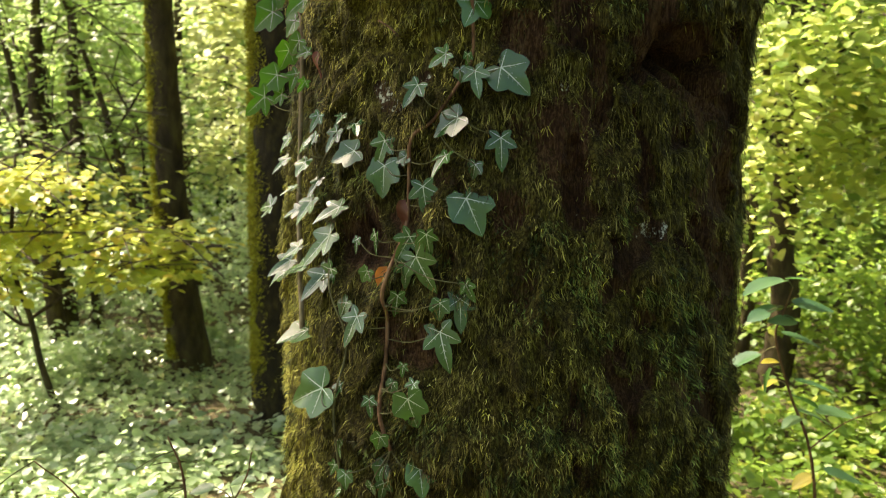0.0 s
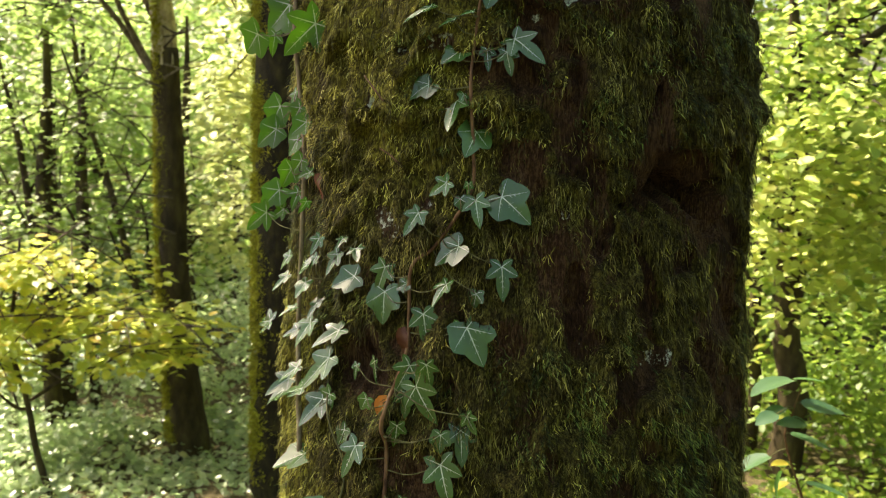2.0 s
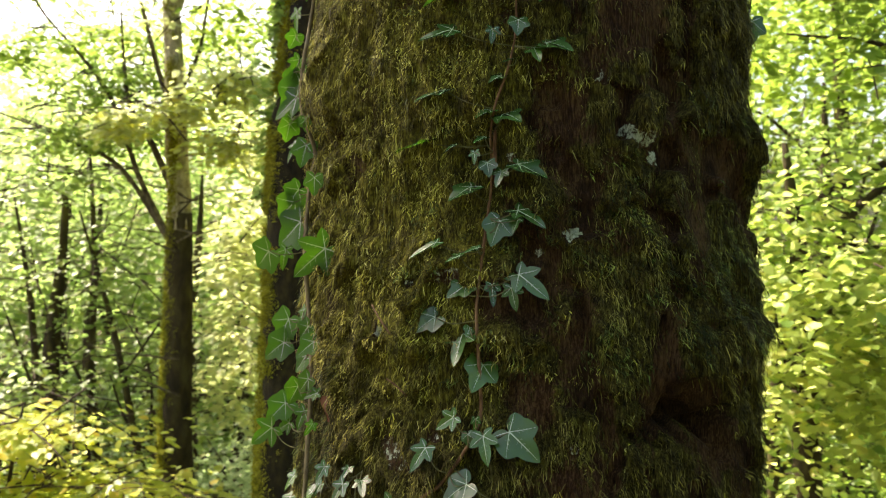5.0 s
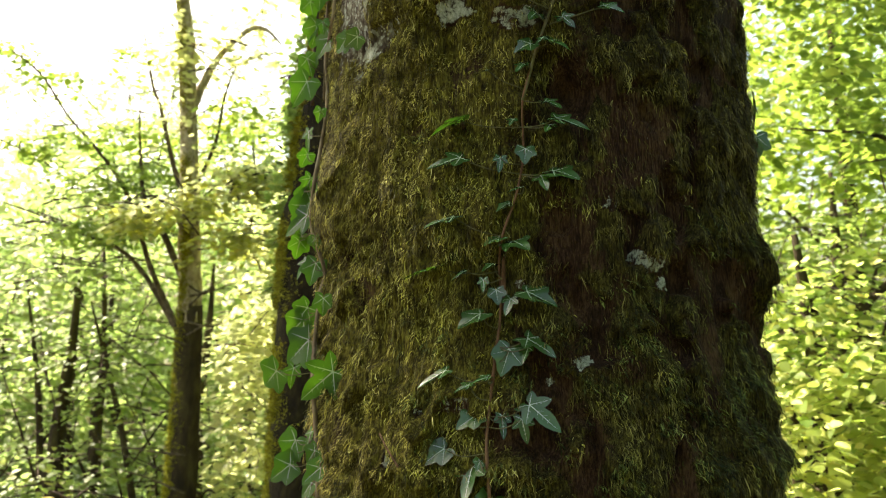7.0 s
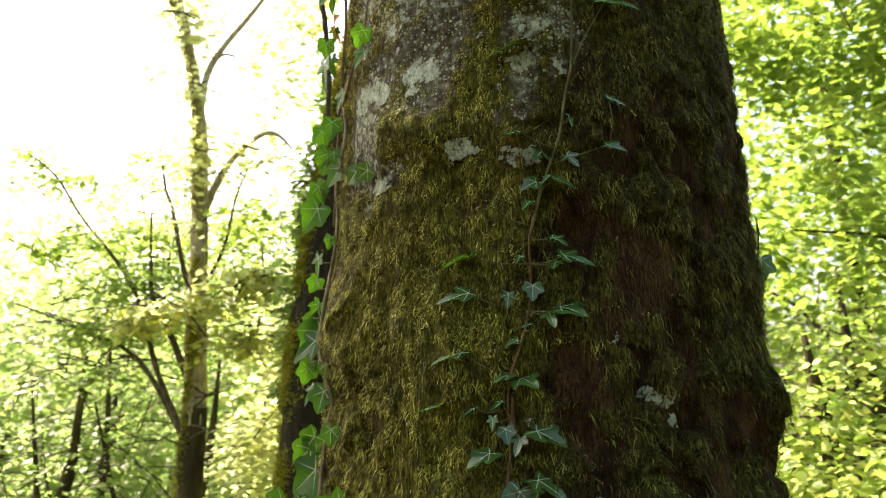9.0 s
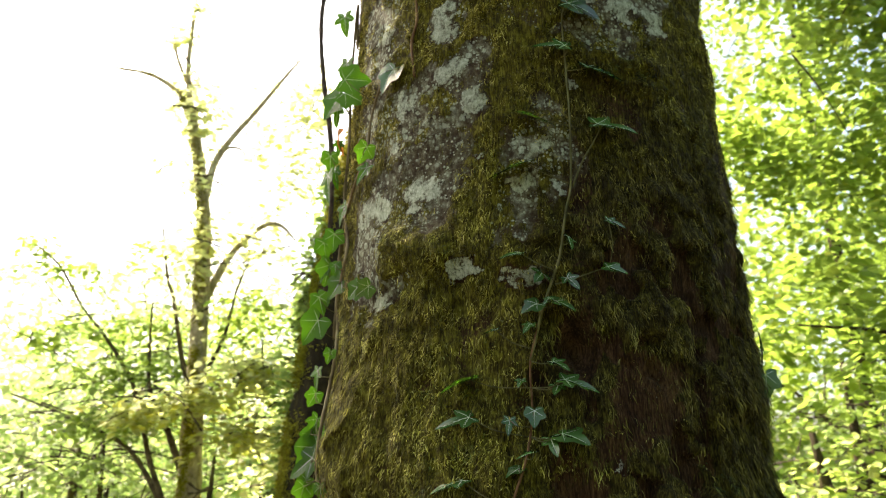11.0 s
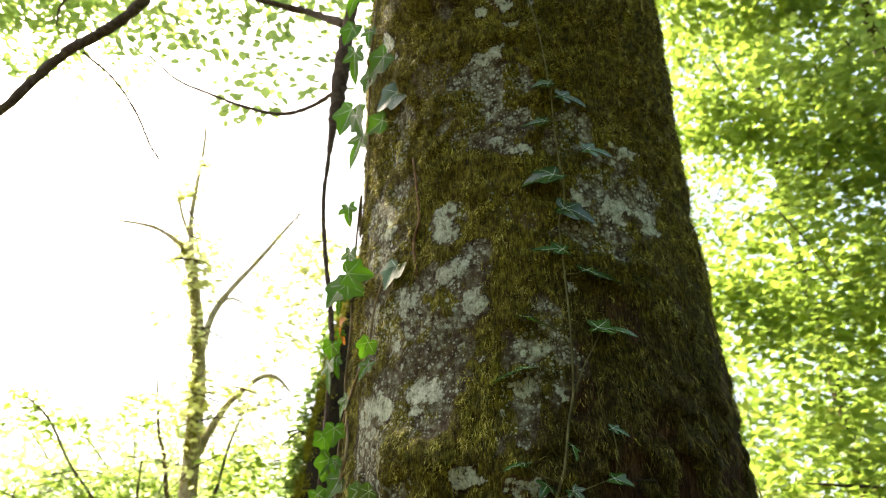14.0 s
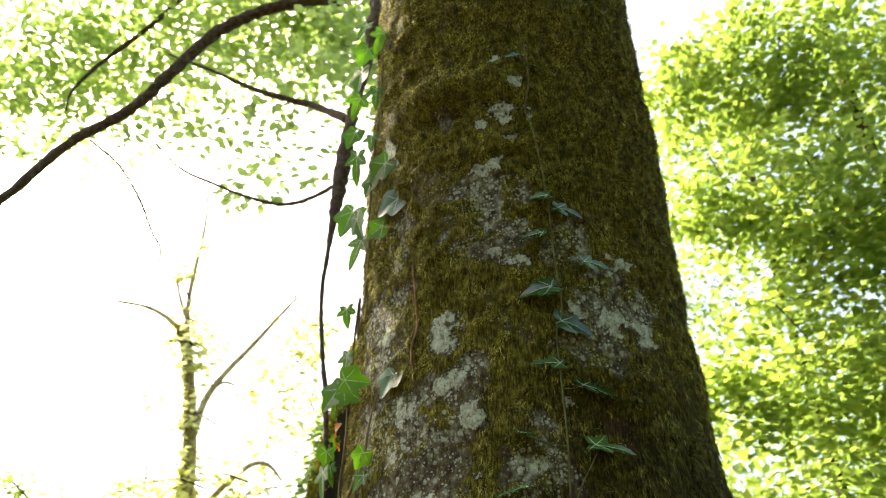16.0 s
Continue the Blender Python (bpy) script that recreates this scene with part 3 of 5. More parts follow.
# the trunk's patches: turn and height of the middle, half width in degrees and half height
LICHEN_HIGH = [
    (-39.4, 2.716, 4.0, 0.033), (-18.9, 2.682, 3.5, 0.028), (-5.2, 3.006, 4.4, 0.018), (10.5, 2.888, 3.4, 0.025), (21.6, 2.875, 5.1, 0.032), (33.5, 2.880, 3.8, 0.017), (33.4, 2.849, 3.7, 0.013),
    (28.9, 3.026, 7.3, 0.015), (-12.0, 3.031, 2.8, 0.014), (-2.7, 2.579, 2.0, 0.011), (-7.3, 2.572, 1.1, 0.011), (-17.6, 2.566, 2.5, 0.012), (5.9, 2.699, 1.3, 0.016), (-43.2, 2.628, 1.9, 0.012),
    (-6.2, 3.378, 6.0, 0.045), (-8.7, 3.515, 3.3, 0.015), (-2.4, 3.443, 3.8, 0.017), (-12.1, 3.241, 4.3, 0.022), (-14.9, 3.345, 2.1, 0.015), (-5.4, 3.308, 3.8, 0.012), (-53.3, 3.382, 5.2, 0.047), (-28.5, 2.862, 4.6, 0.030), (-27.5, 2.752, 5.0, 0.026), (-50.0, 2.905, 4.0, 0.022),
]
LICHEN_MID = [
    (-52.4, 2.521, 6.1, 0.034), (-2.4, 2.579, 2.9, 0.011), (-6.7, 2.508, 3.1, 0.023), (0.9, 2.498, 2.0, 0.017), (-9.2, 2.338, 3.7, 0.024), (-23.2, 2.360, 4.1, 0.021), (-45.1, 2.317, 5.6, 0.019),
    (-8.3, 2.406, 3.0, 0.016), (-33.6, 2.525, 5.2, 0.023), (-36.0, 2.489, 2.5, 0.011), (-54.2, 2.526, 5.8, 0.027), (-7.3, 2.506, 2.8, 0.023), (-21.9, 2.353, 4.4, 0.014), (-9.6, 2.332, 4.7, 0.011),
    (17.6, 1.932, 3.3, 0.018), (23.3, 1.889, 2.2, 0.011), (4.2, 1.771, 3.0, 0.013), (-35.4, 1.623, 2.0, 0.015),
]
LICHEN_LOW = [
    (-20.2, 1.706, 3.0, 0.015), (-28.0, 1.697, 1.2, 0.007), (-28.2, 1.698, 1.3, 0.007), (-30.9, 1.425, 3.0, 0.013), (-34.1, 1.448, 1.7, 0.009), (-23.1, 1.466, 1.7, 0.008), (2.5, 1.462, 2.4, 0.008),
    (23.3, 1.890, 1.9, 0.009), (25.7, 1.234, 3.2, 0.015), (-33.8, 1.447, 1.7, 0.008), (4.2, 1.459, 2.2, 0.010), (-2.1, 1.746, 1.5, 0.009), (-7.9, 1.896, 2.0, 0.010), (10.8, 2.018, 1.7, 0.011),
]
SPECKLED = [
    (-28.1, 2.862, 6.6, 0.043), (-28.1, 2.750, 7.8, 0.047), (-12.4, 3.152, 13.5, 0.059), (-12.8, 3.056, 12.8, 0.056), (-8.6, 3.068, 9.8, 0.042), (12.6, 2.838, 6.5, 0.059), (0.5, 2.624, 5.6, 0.062),
    (-35.0, 2.640, 9.1, 0.049), (-28.9, 2.589, 10.3, 0.040), (-33.6, 2.519, 16.5, 0.068), (-8.0, 2.490, 7.7, 0.117), (-33.0, 2.514, 12.1, 0.078), (-48.8, 2.529, 14.6, 0.083), (-7.9, 2.522, 7.6, 0.053),
]
BARE = [
    (-58.6, 2.964, 15.9, 0.061), (-55.8, 2.860, 17.5, 0.048), (20.9, 2.943, 10.1, 0.063), (32.5, 2.930, 9.6, 0.056), (-18.1, 2.792, 4.2, 0.025), (-15.1, 3.095, 13.9, 0.028), (-50.6, 2.702, 13.8, 0.063),
    (-12.4, 3.173, 16.2, 0.050), (9.9, 3.052, 7.1, 0.057), (-46.7, 3.133, 8.6, 0.085), (-53.3, 2.436, 9.6, 0.142), (-47.8, 2.340, 13.5, 0.028), (18.3, 2.836, 15.3, 0.061), (-2.5, 2.563, 9.1, 0.066),
    (-44.3, 2.694, 25.5, 0.075),
]
BROWN = [
    (39.9, 1.416, 9.1, 0.053), (50.1, 1.280, 10.0, 0.057), (-5.1, 1.275, 4.3, 0.041), (-28.8, 1.255, 5.3, 0.026), (-22.9, 1.078, 8.7, 0.033), (16.8, 2.121, 9.1, 0.103), (2.1, 1.947, 6.7, 0.079),
    (-1.1, 1.776, 5.3, 0.042), (-10.3, 1.677, 7.5, 0.032), (-3.0, 1.511, 5.3, 0.049), (4.6, 1.378, 8.8, 0.073),
]
GOLD = [
    (-56.2, 2.084, 17.1, 0.118), (-35.7, 2.192, 20.4, 0.081), (-38.6, 2.066, 19.7, 0.060), (-26.4, 1.845, 16.2, 0.107), (-44.5, 1.808, 12.5, 0.075), (-43.9, 1.817, 17.6, 0.114), (-59.1, 2.018, 14.9, 0.062),
    (-30.7, 1.571, 12.7, 0.070), (-41.6, 2.416, 18.6, 0.056), (-40.1, 2.204, 27.9, 0.073), (-43.9, 2.959, 7.0, 0.066), (-29.5, 3.025, 16.8, 0.056), (-13.4, 2.940, 9.6, 0.052), (-32.3, 3.608, 28.6, 0.090),
    (-47.1, 3.461, 14.4, 0.080), (-13.7, 3.489, 8.5, 0.054), (-26.8, 3.352, 14.0, 0.031), (-25.7, 2.623, 4.3, 0.024), (-38.4, 2.207, 23.4, 0.050), (13.2, 3.617, 19.9, 0.057), (-11.0, 2.774, 7.0, 0.042), (-54.0, 2.780, 7.0, 0.030),
]
GREEN = [
    (12.9, 0.924, 42.1, 0.079), (1.3, 1.190, 7.7, 0.024), (17.3, 1.184, 11.5, 0.033), (-44.3, 1.297, 12.2, 0.045), (27.8, 1.629, 29.4, 0.061), (45.8, 1.945, 16.5, 0.058), (13.5, 1.676, 8.3, 0.051),
    (47.5, 1.900, 15.9, 0.068), (30.1, 1.666, 24.1, 0.066), (13.0, 1.643, 14.0, 0.048), (-51.1, 1.549, 7.4, 0.047), (24.2, 2.726, 11.3, 0.042), (22.5, 1.788, 6.8, 0.069), (-41.4, 2.404, 18.4, 0.045),
    (13.7, 2.764, 6.4, 0.033),
]


def region_of(p):
    return fractal(p * 4.5 + 3, 3, 11)


def zone(phi, z, rows, wobble, soft=0.3):
    """How far a place lies inside any of the patches, 0 to 1, with an uneven rim."""
    m = np.zeros(np.shape(phi))
    for a, h, da, dh in rows:
        d = np.hypot((phi - radians(a)) / radians(da), (z - h) / dh)
        m = np.maximum(m, step(1 + soft, 1 - soft, d + wobble))
    return m


def trunk_masks(phi, z):
    """Moss, lichen, how far the skin stands out, bark crust and reddish bare bark, at rows of turn and height."""
    p = on_trunk(phi, z)
    warp = fractal(p * 22, 3, 31)
    speck = fractal(p * 60, 3, 47, 0.6)
    rag = 0.02 + 1.9 * (warp - 0.5) + 1.9 * (speck - 0.5)
    up = step(2.0, 2.7, z)
    left = step(0.5, -0.4, phi)
    high = step(2.30, 2.55, z + 0.3 * (region_of(p) - 0.5))
    spotted = zone(phi, z, SPECKLED, 1.3 * (warp - 0.5))
    bare = np.maximum(zone(phi, z, BARE, 1.5 * (warp - 0.5)), 0.75 * spotted)
    crust = np.maximum(bare, 0.55 * high * step(0.50, 0.60, fractal(p * 8 + 9, 4, 23)) * (0.35 + 0.65 * left))
    brown = zone(phi, z, BROWN, 2.0 * (warp - 0.5), 0.5)
    lich = np.maximum(zone(phi, z, LICHEN_HIGH, rag), np.maximum(zone(phi, z, LICHEN_MID, rag), 0.72 * zone(phi, z, LICHEN_LOW, rag)))
    lich = np.maximum(0.96 * lich, 0.75 * spotted * step(0.57, 0.63, 0.55 * fractal(p * 30, 4, 13, 0.65) + 0.45 * speck))
    thin = step(0.57, 0.66, fractal(p * np.array([15, 15, 9]) + 19, 3, 97)) * (1 - 0.5 * left) * step(3.0, 2.6, z)
    pit = step(0.56, 0.65, fractal(p * np.array([25, 25, 19]) + 33, 2, 87)) * step(2.7, 2.3, z) * (1 - 0.6 * left)
    scrap = step(0.50, 0.60, fractal(p * 26 + 5, 3, 67))
    moss = (1 - 0.95 * crust * (1 - 0.75 * scrap)) * (1 - 0.97 * lich) * (1 - 0.6 * thin) * (1 - 0.85 * pit) * (1 - 0.72 * brown)
    shelf = fractal(p * np.array([5, 5, 7]) + 2, 3, 41)
    lump = fractal(p * np.array([17, 17, 13]), 3, 51, 0.6)
    green = zone(phi, z, GREEN, 1.4 * (warp - 0.5), 0.45)
    # hanging cushions: the skin swells downwards and then breaks back
    drop = np.mod(z * 9.5 + 2.6 * fractal(p * np.array([7, 7, 3]) + 5, 3, 81) + 1.3 * fractal(p * np.array([26, 26, 12]), 2, 83), 1.0)
    cushion = np.where(drop < 0.16, drop / 0.16, (1 - drop) / 0.84) * step(0.38, 0.62, fractal(p * 6.5 + 21, 3, 85))
    fibre = fractal(p * np.array([95, 95, 14]), 3, 61)
    flute = fractal(p * np.array([48, 48, 8]) + 3, 2, 63)
    tuft = fractal(p * np.array([38, 38, 30]) + 61, 3, 57, 0.6)
    damp = (1 - 0.55 * up) * (1 - 0.55 * step(0.85, 1.15, np.abs(phi)))
    out = 0.038 * (shelf - 0.5) * damp + moss * (0.038 * (lump - 0.5) * damp + 0.026 * cushion * damp + 0.012 * (fibre - 0.5) + 0.020 * (flute - 0.5) * (1 - 0.7 * up))
    out = out - 0.018 * pit * damp + moss * 0.024 * (tuft - 0.5) * np.maximum(0.9 * step(2.3, 2.9, z), green) + 0.014 * green * moss + 0.003 * lich + 0.006 * (warp - 0.5) - 0.006 * brown - 0.004 * bare
    # hollows carved under ledges of moss, their shade deepened by baring darker bark
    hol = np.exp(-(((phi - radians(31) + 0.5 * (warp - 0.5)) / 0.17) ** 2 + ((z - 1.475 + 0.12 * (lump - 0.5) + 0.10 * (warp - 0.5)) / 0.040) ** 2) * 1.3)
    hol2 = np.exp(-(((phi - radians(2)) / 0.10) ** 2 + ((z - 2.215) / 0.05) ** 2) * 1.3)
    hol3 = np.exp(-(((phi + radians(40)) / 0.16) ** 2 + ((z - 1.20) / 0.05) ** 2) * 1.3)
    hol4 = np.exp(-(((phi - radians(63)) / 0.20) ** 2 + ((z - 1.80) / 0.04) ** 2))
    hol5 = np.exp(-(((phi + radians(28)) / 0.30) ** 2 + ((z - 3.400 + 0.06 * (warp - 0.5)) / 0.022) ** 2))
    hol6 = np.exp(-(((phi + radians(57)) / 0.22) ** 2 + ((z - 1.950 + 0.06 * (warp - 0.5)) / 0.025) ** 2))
    ledge = np.exp(-(((phi - radians(45)) / 0.32) ** 2 + ((z - 1.585) / 0.050) ** 2))
    ledge2 = np.exp(-(((phi - radians(66)) / 0.26) ** 2 + ((z - 1.905) / 0.07) ** 2))
    ledge3 = np.exp(-(((phi + radians(58)) / 0.28) ** 2 + ((z - 2.05) / 0.08) ** 2))
    ledge4 = np.exp(-(((phi - radians(62)) / 0.22) ** 2 + ((z - 2.86) / 0.08) ** 2))
    ledge5 = np.exp(-(((phi + radians(28)) / 0.42) ** 2 + ((z - 3.46) / 0.045) ** 2))
    ledge6 = np.exp(-(((phi + radians(41)) / 0.25) ** 2 + ((z - 2.41) / 0.05) ** 2))
    # taking the moss out darkens the hollows by colour, beyond their carved depth
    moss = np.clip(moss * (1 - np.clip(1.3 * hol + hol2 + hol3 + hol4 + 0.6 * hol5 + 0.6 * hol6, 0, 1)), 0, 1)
    out = out - 0.105 * hol - 0.05 * hol2 - 0.045 * hol3 - 0.025 * hol4 - 0.020 * hol5 - 0.034 * hol6 + 0.036 * ledge + 0.018 * ledge2 + 0.036 * ledge3 + 0.010 * ledge4 + 0.032 * ledge5 + 0.016 * ledge6
    return moss, lich, out, crust, brown


def gold_and_lit(phi, z, p):
    """Where moss is lighter and golden: real patches, plus painted light left and high."""
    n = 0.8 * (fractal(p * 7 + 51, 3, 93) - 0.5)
    # real golden patches, and a low left strip coloured as if in sun
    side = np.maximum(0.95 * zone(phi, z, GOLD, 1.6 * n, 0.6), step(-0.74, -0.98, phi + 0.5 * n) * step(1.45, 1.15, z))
    # gilds the left flank and the top to imitate their stronger skylight
    skylit = 0.08 + 0.76 * step(0.15, -0.4, phi + n) * step(1.40, 1.65, z + 0.5 * n) + 0.75 * step(2.50, 2.9, z + 0.8 * n)
    return np.clip(np.maximum(side, skylit), 0, 1)


def build_trunk():
    tree = thing("beech_tree", "huge old beech trunk covered in hanging moss and pale lichen", "tree", (0.15, 1.4, 0))
    fine = np.radians(np.linspace(-106, 106, 310))
    back = np.radians(np.linspace(106, 254, 26)[1:-1])
    phi = np.concatenate([fine, back])
    zz = np.concatenate([np.linspace(-0.6, 0.70, 40)[:-1], np.arange(0.70, 4.02, 0.0060), np.linspace(4.02, 9, 40)[1:]])
    P, Z = np.meshgrid(phi, zz, indexing="xy")
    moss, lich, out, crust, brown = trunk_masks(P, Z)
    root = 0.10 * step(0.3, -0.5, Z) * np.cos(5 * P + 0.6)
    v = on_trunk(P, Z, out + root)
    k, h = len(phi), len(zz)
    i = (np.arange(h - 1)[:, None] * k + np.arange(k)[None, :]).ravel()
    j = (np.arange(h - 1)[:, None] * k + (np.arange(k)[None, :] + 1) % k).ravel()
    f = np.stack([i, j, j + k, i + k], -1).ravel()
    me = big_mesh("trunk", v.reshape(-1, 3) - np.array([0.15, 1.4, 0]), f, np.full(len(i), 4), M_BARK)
    for name, val in (("moss", moss), ("lichen", lich), ("crust", crust), ("brown", brown), ("gold", gold_and_lit(P, Z, on_trunk(P, Z)))):
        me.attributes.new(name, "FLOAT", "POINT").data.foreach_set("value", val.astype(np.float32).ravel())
    part("trunk", me, tree)
    return tree


def moss_strands(tree, tufts, per, where, mat, length, spread, lean, curl, away, width, segs, seed, label):
    """Shoots of moss on the mossy skin of the trunk, in tufts. where(phi, z, p) gives how thickly they stand."""
    g = np.random.default_rng(seed)
    phi0 = np.radians(g.uniform(-104, 104, tufts))
    z0 = g.uniform(0.70, 4.0, tufts)
    thick = np.clip(trunk_masks(phi0, z0)[0] * 1.3 - 0.25, 0, 1) * where(phi0, z0, on_trunk(phi0, z0))
    keep = g.uniform(0, 1, tufts) < thick
    phi0, z0 = phi0[keep], z0[keep]
    lean0 = np.repeat(g.normal(0, lean, len(phi0)), per)
    phi = np.repeat(phi0, per) + g.normal(0, spread / 0.43, per * len(phi0))
    z = np.repeat(z0, per) + g.normal(0, spread, per * len(phi0))
    k = len(phi)
    ln = length * np.repeat(g.uniform(0.6, 1.5, len(phi0)), per) * g.uniform(0.5, 1.4, k) * (1 - 0.25 * step(2.1, 2.8, z))
    base = on_trunk(phi, z, trunk_masks(phi, z)[2] - 0.001)
    n = np.stack([np.sin(phi), -np.cos(phi), 0 * phi], -1)
    t = np.stack([np.cos(phi), np.sin(phi), 0 * phi], -1)
    up = np.array([0, 0, 1.0])
    w = (width * g.uniform(0.6, 1.5, k))[:, None] * (t * 0.9 + n * g.normal(0, 0.5, k)[:, None])
    out, p = [base - w, base + w], base
    for i in range(segs):
        hang = min(1.0, 0.30 + 0.55 * i)
        d = n * (away * (0.95, 0.35, 0.05, 0.0)[i] + g.normal(0, 0.5 * curl + 0.04, k))[:, None] + t * (lean0 + g.normal(0, curl, k))[:, None] - up * (hang * g.uniform(1 - 0.9 * curl, 1.1, k))[:, None]
        d /= np.linalg.norm(d, axis=1)[:, None]
        p = p + d * (ln * (0.18 if i == 0 and segs > 2 else 0.82 / max(segs - 1, 1) if segs > 2 else 0.5))[:, None]
        out += [p] if i == segs - 1 else [p - w * (1 - 0.12 * i), p + w * (1 - 0.12 * i)]
    m = 2 * segs + 1
    v = np.stack(out, 1).reshape(-1, 3)
    o = m * np.arange(k)[:, None]
    f = np.concatenate([o + np.array([2 * i, 2 * i + 1, 2 * i + 3, 2 * i + 2]) for i in range(segs - 1)] + [o + np.array([m - 3, m - 2, m - 1])], 1).ravel()
    me = big_mesh("moss", v - np.array([0.15, 1.4, 0]), f, np.tile([4] * (segs - 1) + [3], k), mat, False)
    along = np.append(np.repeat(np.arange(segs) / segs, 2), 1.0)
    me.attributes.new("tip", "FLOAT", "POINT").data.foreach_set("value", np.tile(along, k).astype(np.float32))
    part("moss", me, tree, label, "stuff")


def cushions(phi, z, p):
    """Where the moss stands in feathery cushions: low down, on the ledges, and in patches."""
    patch = np.maximum(zone(phi, z, GREEN, 1.4 * (fractal(p * 22, 3, 31) - 0.5), 0.45), 0.7 * step(0.55, 0.61, fractal(p * 5 + 40, 3, 71)))
    return patch * step(0.40, 0.54, fractal(p * 34, 2, 73))


def hangings(phi, z, p):
    return step(0.26, 0.48, fractal(p * np.array([60, 60, 12]), 2, 75)) * (1 - 0.6 * cushions(phi, z, p)) * (1 - 0.35 * step(2.3, 2.9, z))


def felt(phi, z, p):
    return step(0.38, 0.56, fractal(p * 30 + 7, 2, 77))


def golden(phi, z, p):
    return gold_and_lit(phi, z, p) * step(0.40, 0.54, fractal(p * 32 + 17, 2, 79))


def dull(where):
    return lambda phi, z, p: where(phi, z, p) * (1 - 0.85 * gold_and_lit(phi, z, p))


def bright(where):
    return lambda phi, z, p: where(phi, z, p) * gold_and_lit(phi, z, p)


beech = build_trunk()
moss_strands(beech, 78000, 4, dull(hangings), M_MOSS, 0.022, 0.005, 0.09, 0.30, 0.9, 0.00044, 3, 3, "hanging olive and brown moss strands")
moss_strands(beech, 50000, 4, bright(hangings), M_MOSS_GOLD_LIT, 0.018, 0.005, 0.15, 0.38, 1.0, 0.00046, 3, 7, "hanging golden moss strands")
moss_strands(beech, 50000, 9, golden, M_MOSS_GOLD_LIT, 0.011, 0.006, 0.30, 0.65, 1.4, 0.00062, 2, 6, "golden olive moss cushions")
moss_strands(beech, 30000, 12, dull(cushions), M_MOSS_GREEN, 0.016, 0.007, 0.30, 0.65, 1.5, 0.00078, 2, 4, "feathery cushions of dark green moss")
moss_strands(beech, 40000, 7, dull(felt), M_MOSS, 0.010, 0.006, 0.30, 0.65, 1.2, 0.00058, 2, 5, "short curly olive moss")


# ---- ivy ----
def ivy_leaf_mesh(name, lobes, seed, lamina):
    """A five-lobed ivy leaf, tip along +y, stalk at the origin, cupped, with raised pale veins. Length 1."""
    g = np.random.default_rng(seed)
    rim = []
    for a, r in lobes:
        rim.append((radians(a), r * g.uniform(0.94, 1.06)))
    pts = []
    for i in range(len(rim)):
        a0, r0 = rim[i]
        a1, r1 = rim[(i + 1) % len(rim)]
        if i == len(rim) - 1:
            pts.append((a0, r0))
            break
        for s in (0.0, 0.25, 0.5, 0.75):
            pts.append((a0 + (a1 - a0) * s, r0 + (r1 - r0) * s))
    curl, cup = g.uniform(0.3, 0.8), g.uniform(0.05, 0.22)
    wav = g.uniform(0, 6.28)

    def lift(x, y):
        return -curl * max(y, 0) ** 2 * 0.45 - cup * x * x + 0.20 * abs(x) + 0.025 * math.sin(7 * x + wav) * math.sin(6 * y + wav)

    verts, faces, mats = [(0, 0.0, lift(0, 0))], [], []
    rings = (0.38, 0.72, 1.0)
    for q in rings:
        for a, r in pts:
            x, y = q * r * math.sin(a), q * r * math.cos(a)
            verts.append((x, y, lift(x, y)))
    k = len(pts)
    for i in range(k - 1):
        faces.append((0, 1 + i + 1, 1 + i))
        for ring in range(len(rings) - 1):
            o = 1 + ring * k
            faces.append((o + i, o + i + 1, o + k + i + 1, o + k + i))
    mats = [0] * len(faces)
    for a, r in lobes[1::2]:
        a = radians(a)
        tip = 0.93 * r
        side = 0.015 if abs(a) < 0.2 else 0.011
        o = len(verts)
        for s in np.linspace(0.0, 1.0, 6):
            for e in (-1, 1):
                x = math.sin(a) * tip * s + e * side * (1.05 - s) * math.cos(a)
                y = math.cos(a) * tip * s - e * side * (1.05 - s) * math.sin(a)
                verts.append((x, y, lift(x, y) + 0.007))
        for i in range(5):
            faces.append((o + 2 * i, o + 2 * i + 2, o + 2 * i + 3, o + 2 * i + 1))
            mats.append(1)
        for s in (0.28, 0.45, 0.62):
            for e in (-1, 1):
                x0, y0 = math.sin(a) * tip * s, math.cos(a) * tip * s
                b = a + e * 0.8
                ln = 0.17 * (1.15 - s) * r
                o = len(verts)
                for x, y in ((x0 - 0.008, y0), (x0 + 0.008, y0), (x0 + ln * math.sin(b), y0 + ln * math.cos(b))):
                    verts.append((x, y, lift(x, y) + 0.007))
                faces.append((o, o + 1, o + 2))
                mats.append(1)
    me = mesh_of(name, verts, faces, [lamina, M_VEIN])
    me.polygons.foreach_set("material_index", mats)
    return me


STAR = [(-160, 0.17), (-122, 0.40), (-92, 0.27), (-56, 0.60), (-30, 0.36), (0, 0.98), (30, 0.36), (56, 0.60), (92, 0.27), (122, 0.40), (160, 0.17)]
BROAD = [(-162, 0.16), (-118, 0.45), (-88, 0.42), (-52, 0.62), (-28, 0.55), (0, 0.88), (28, 0.55), (52, 0.62), (88, 0.42), (118, 0.45), (162, 0.16)]
NARROW = [(-155, 0.15), (-120, 0.31), (-88, 0.23), (-48, 0.50), (-24, 0.34), (0, 1.0), (24, 0.34), (48, 0.50), (88, 0.23), (120, 0.31), (155, 0.15)]
IVY = [ivy_leaf_mesh("leaf", s, i, M_IVY) for i, s in enumerate((STAR, BROAD, STAR, BROAD, NARROW, STAR))]
IVY_BACKLIT = [ivy_leaf_mesh("leaf", s, i + 10, M_IVY_BACKLIT) for i, s in enumerate((BROAD, STAR, BROAD, BROAD, BROAD, STAR))]


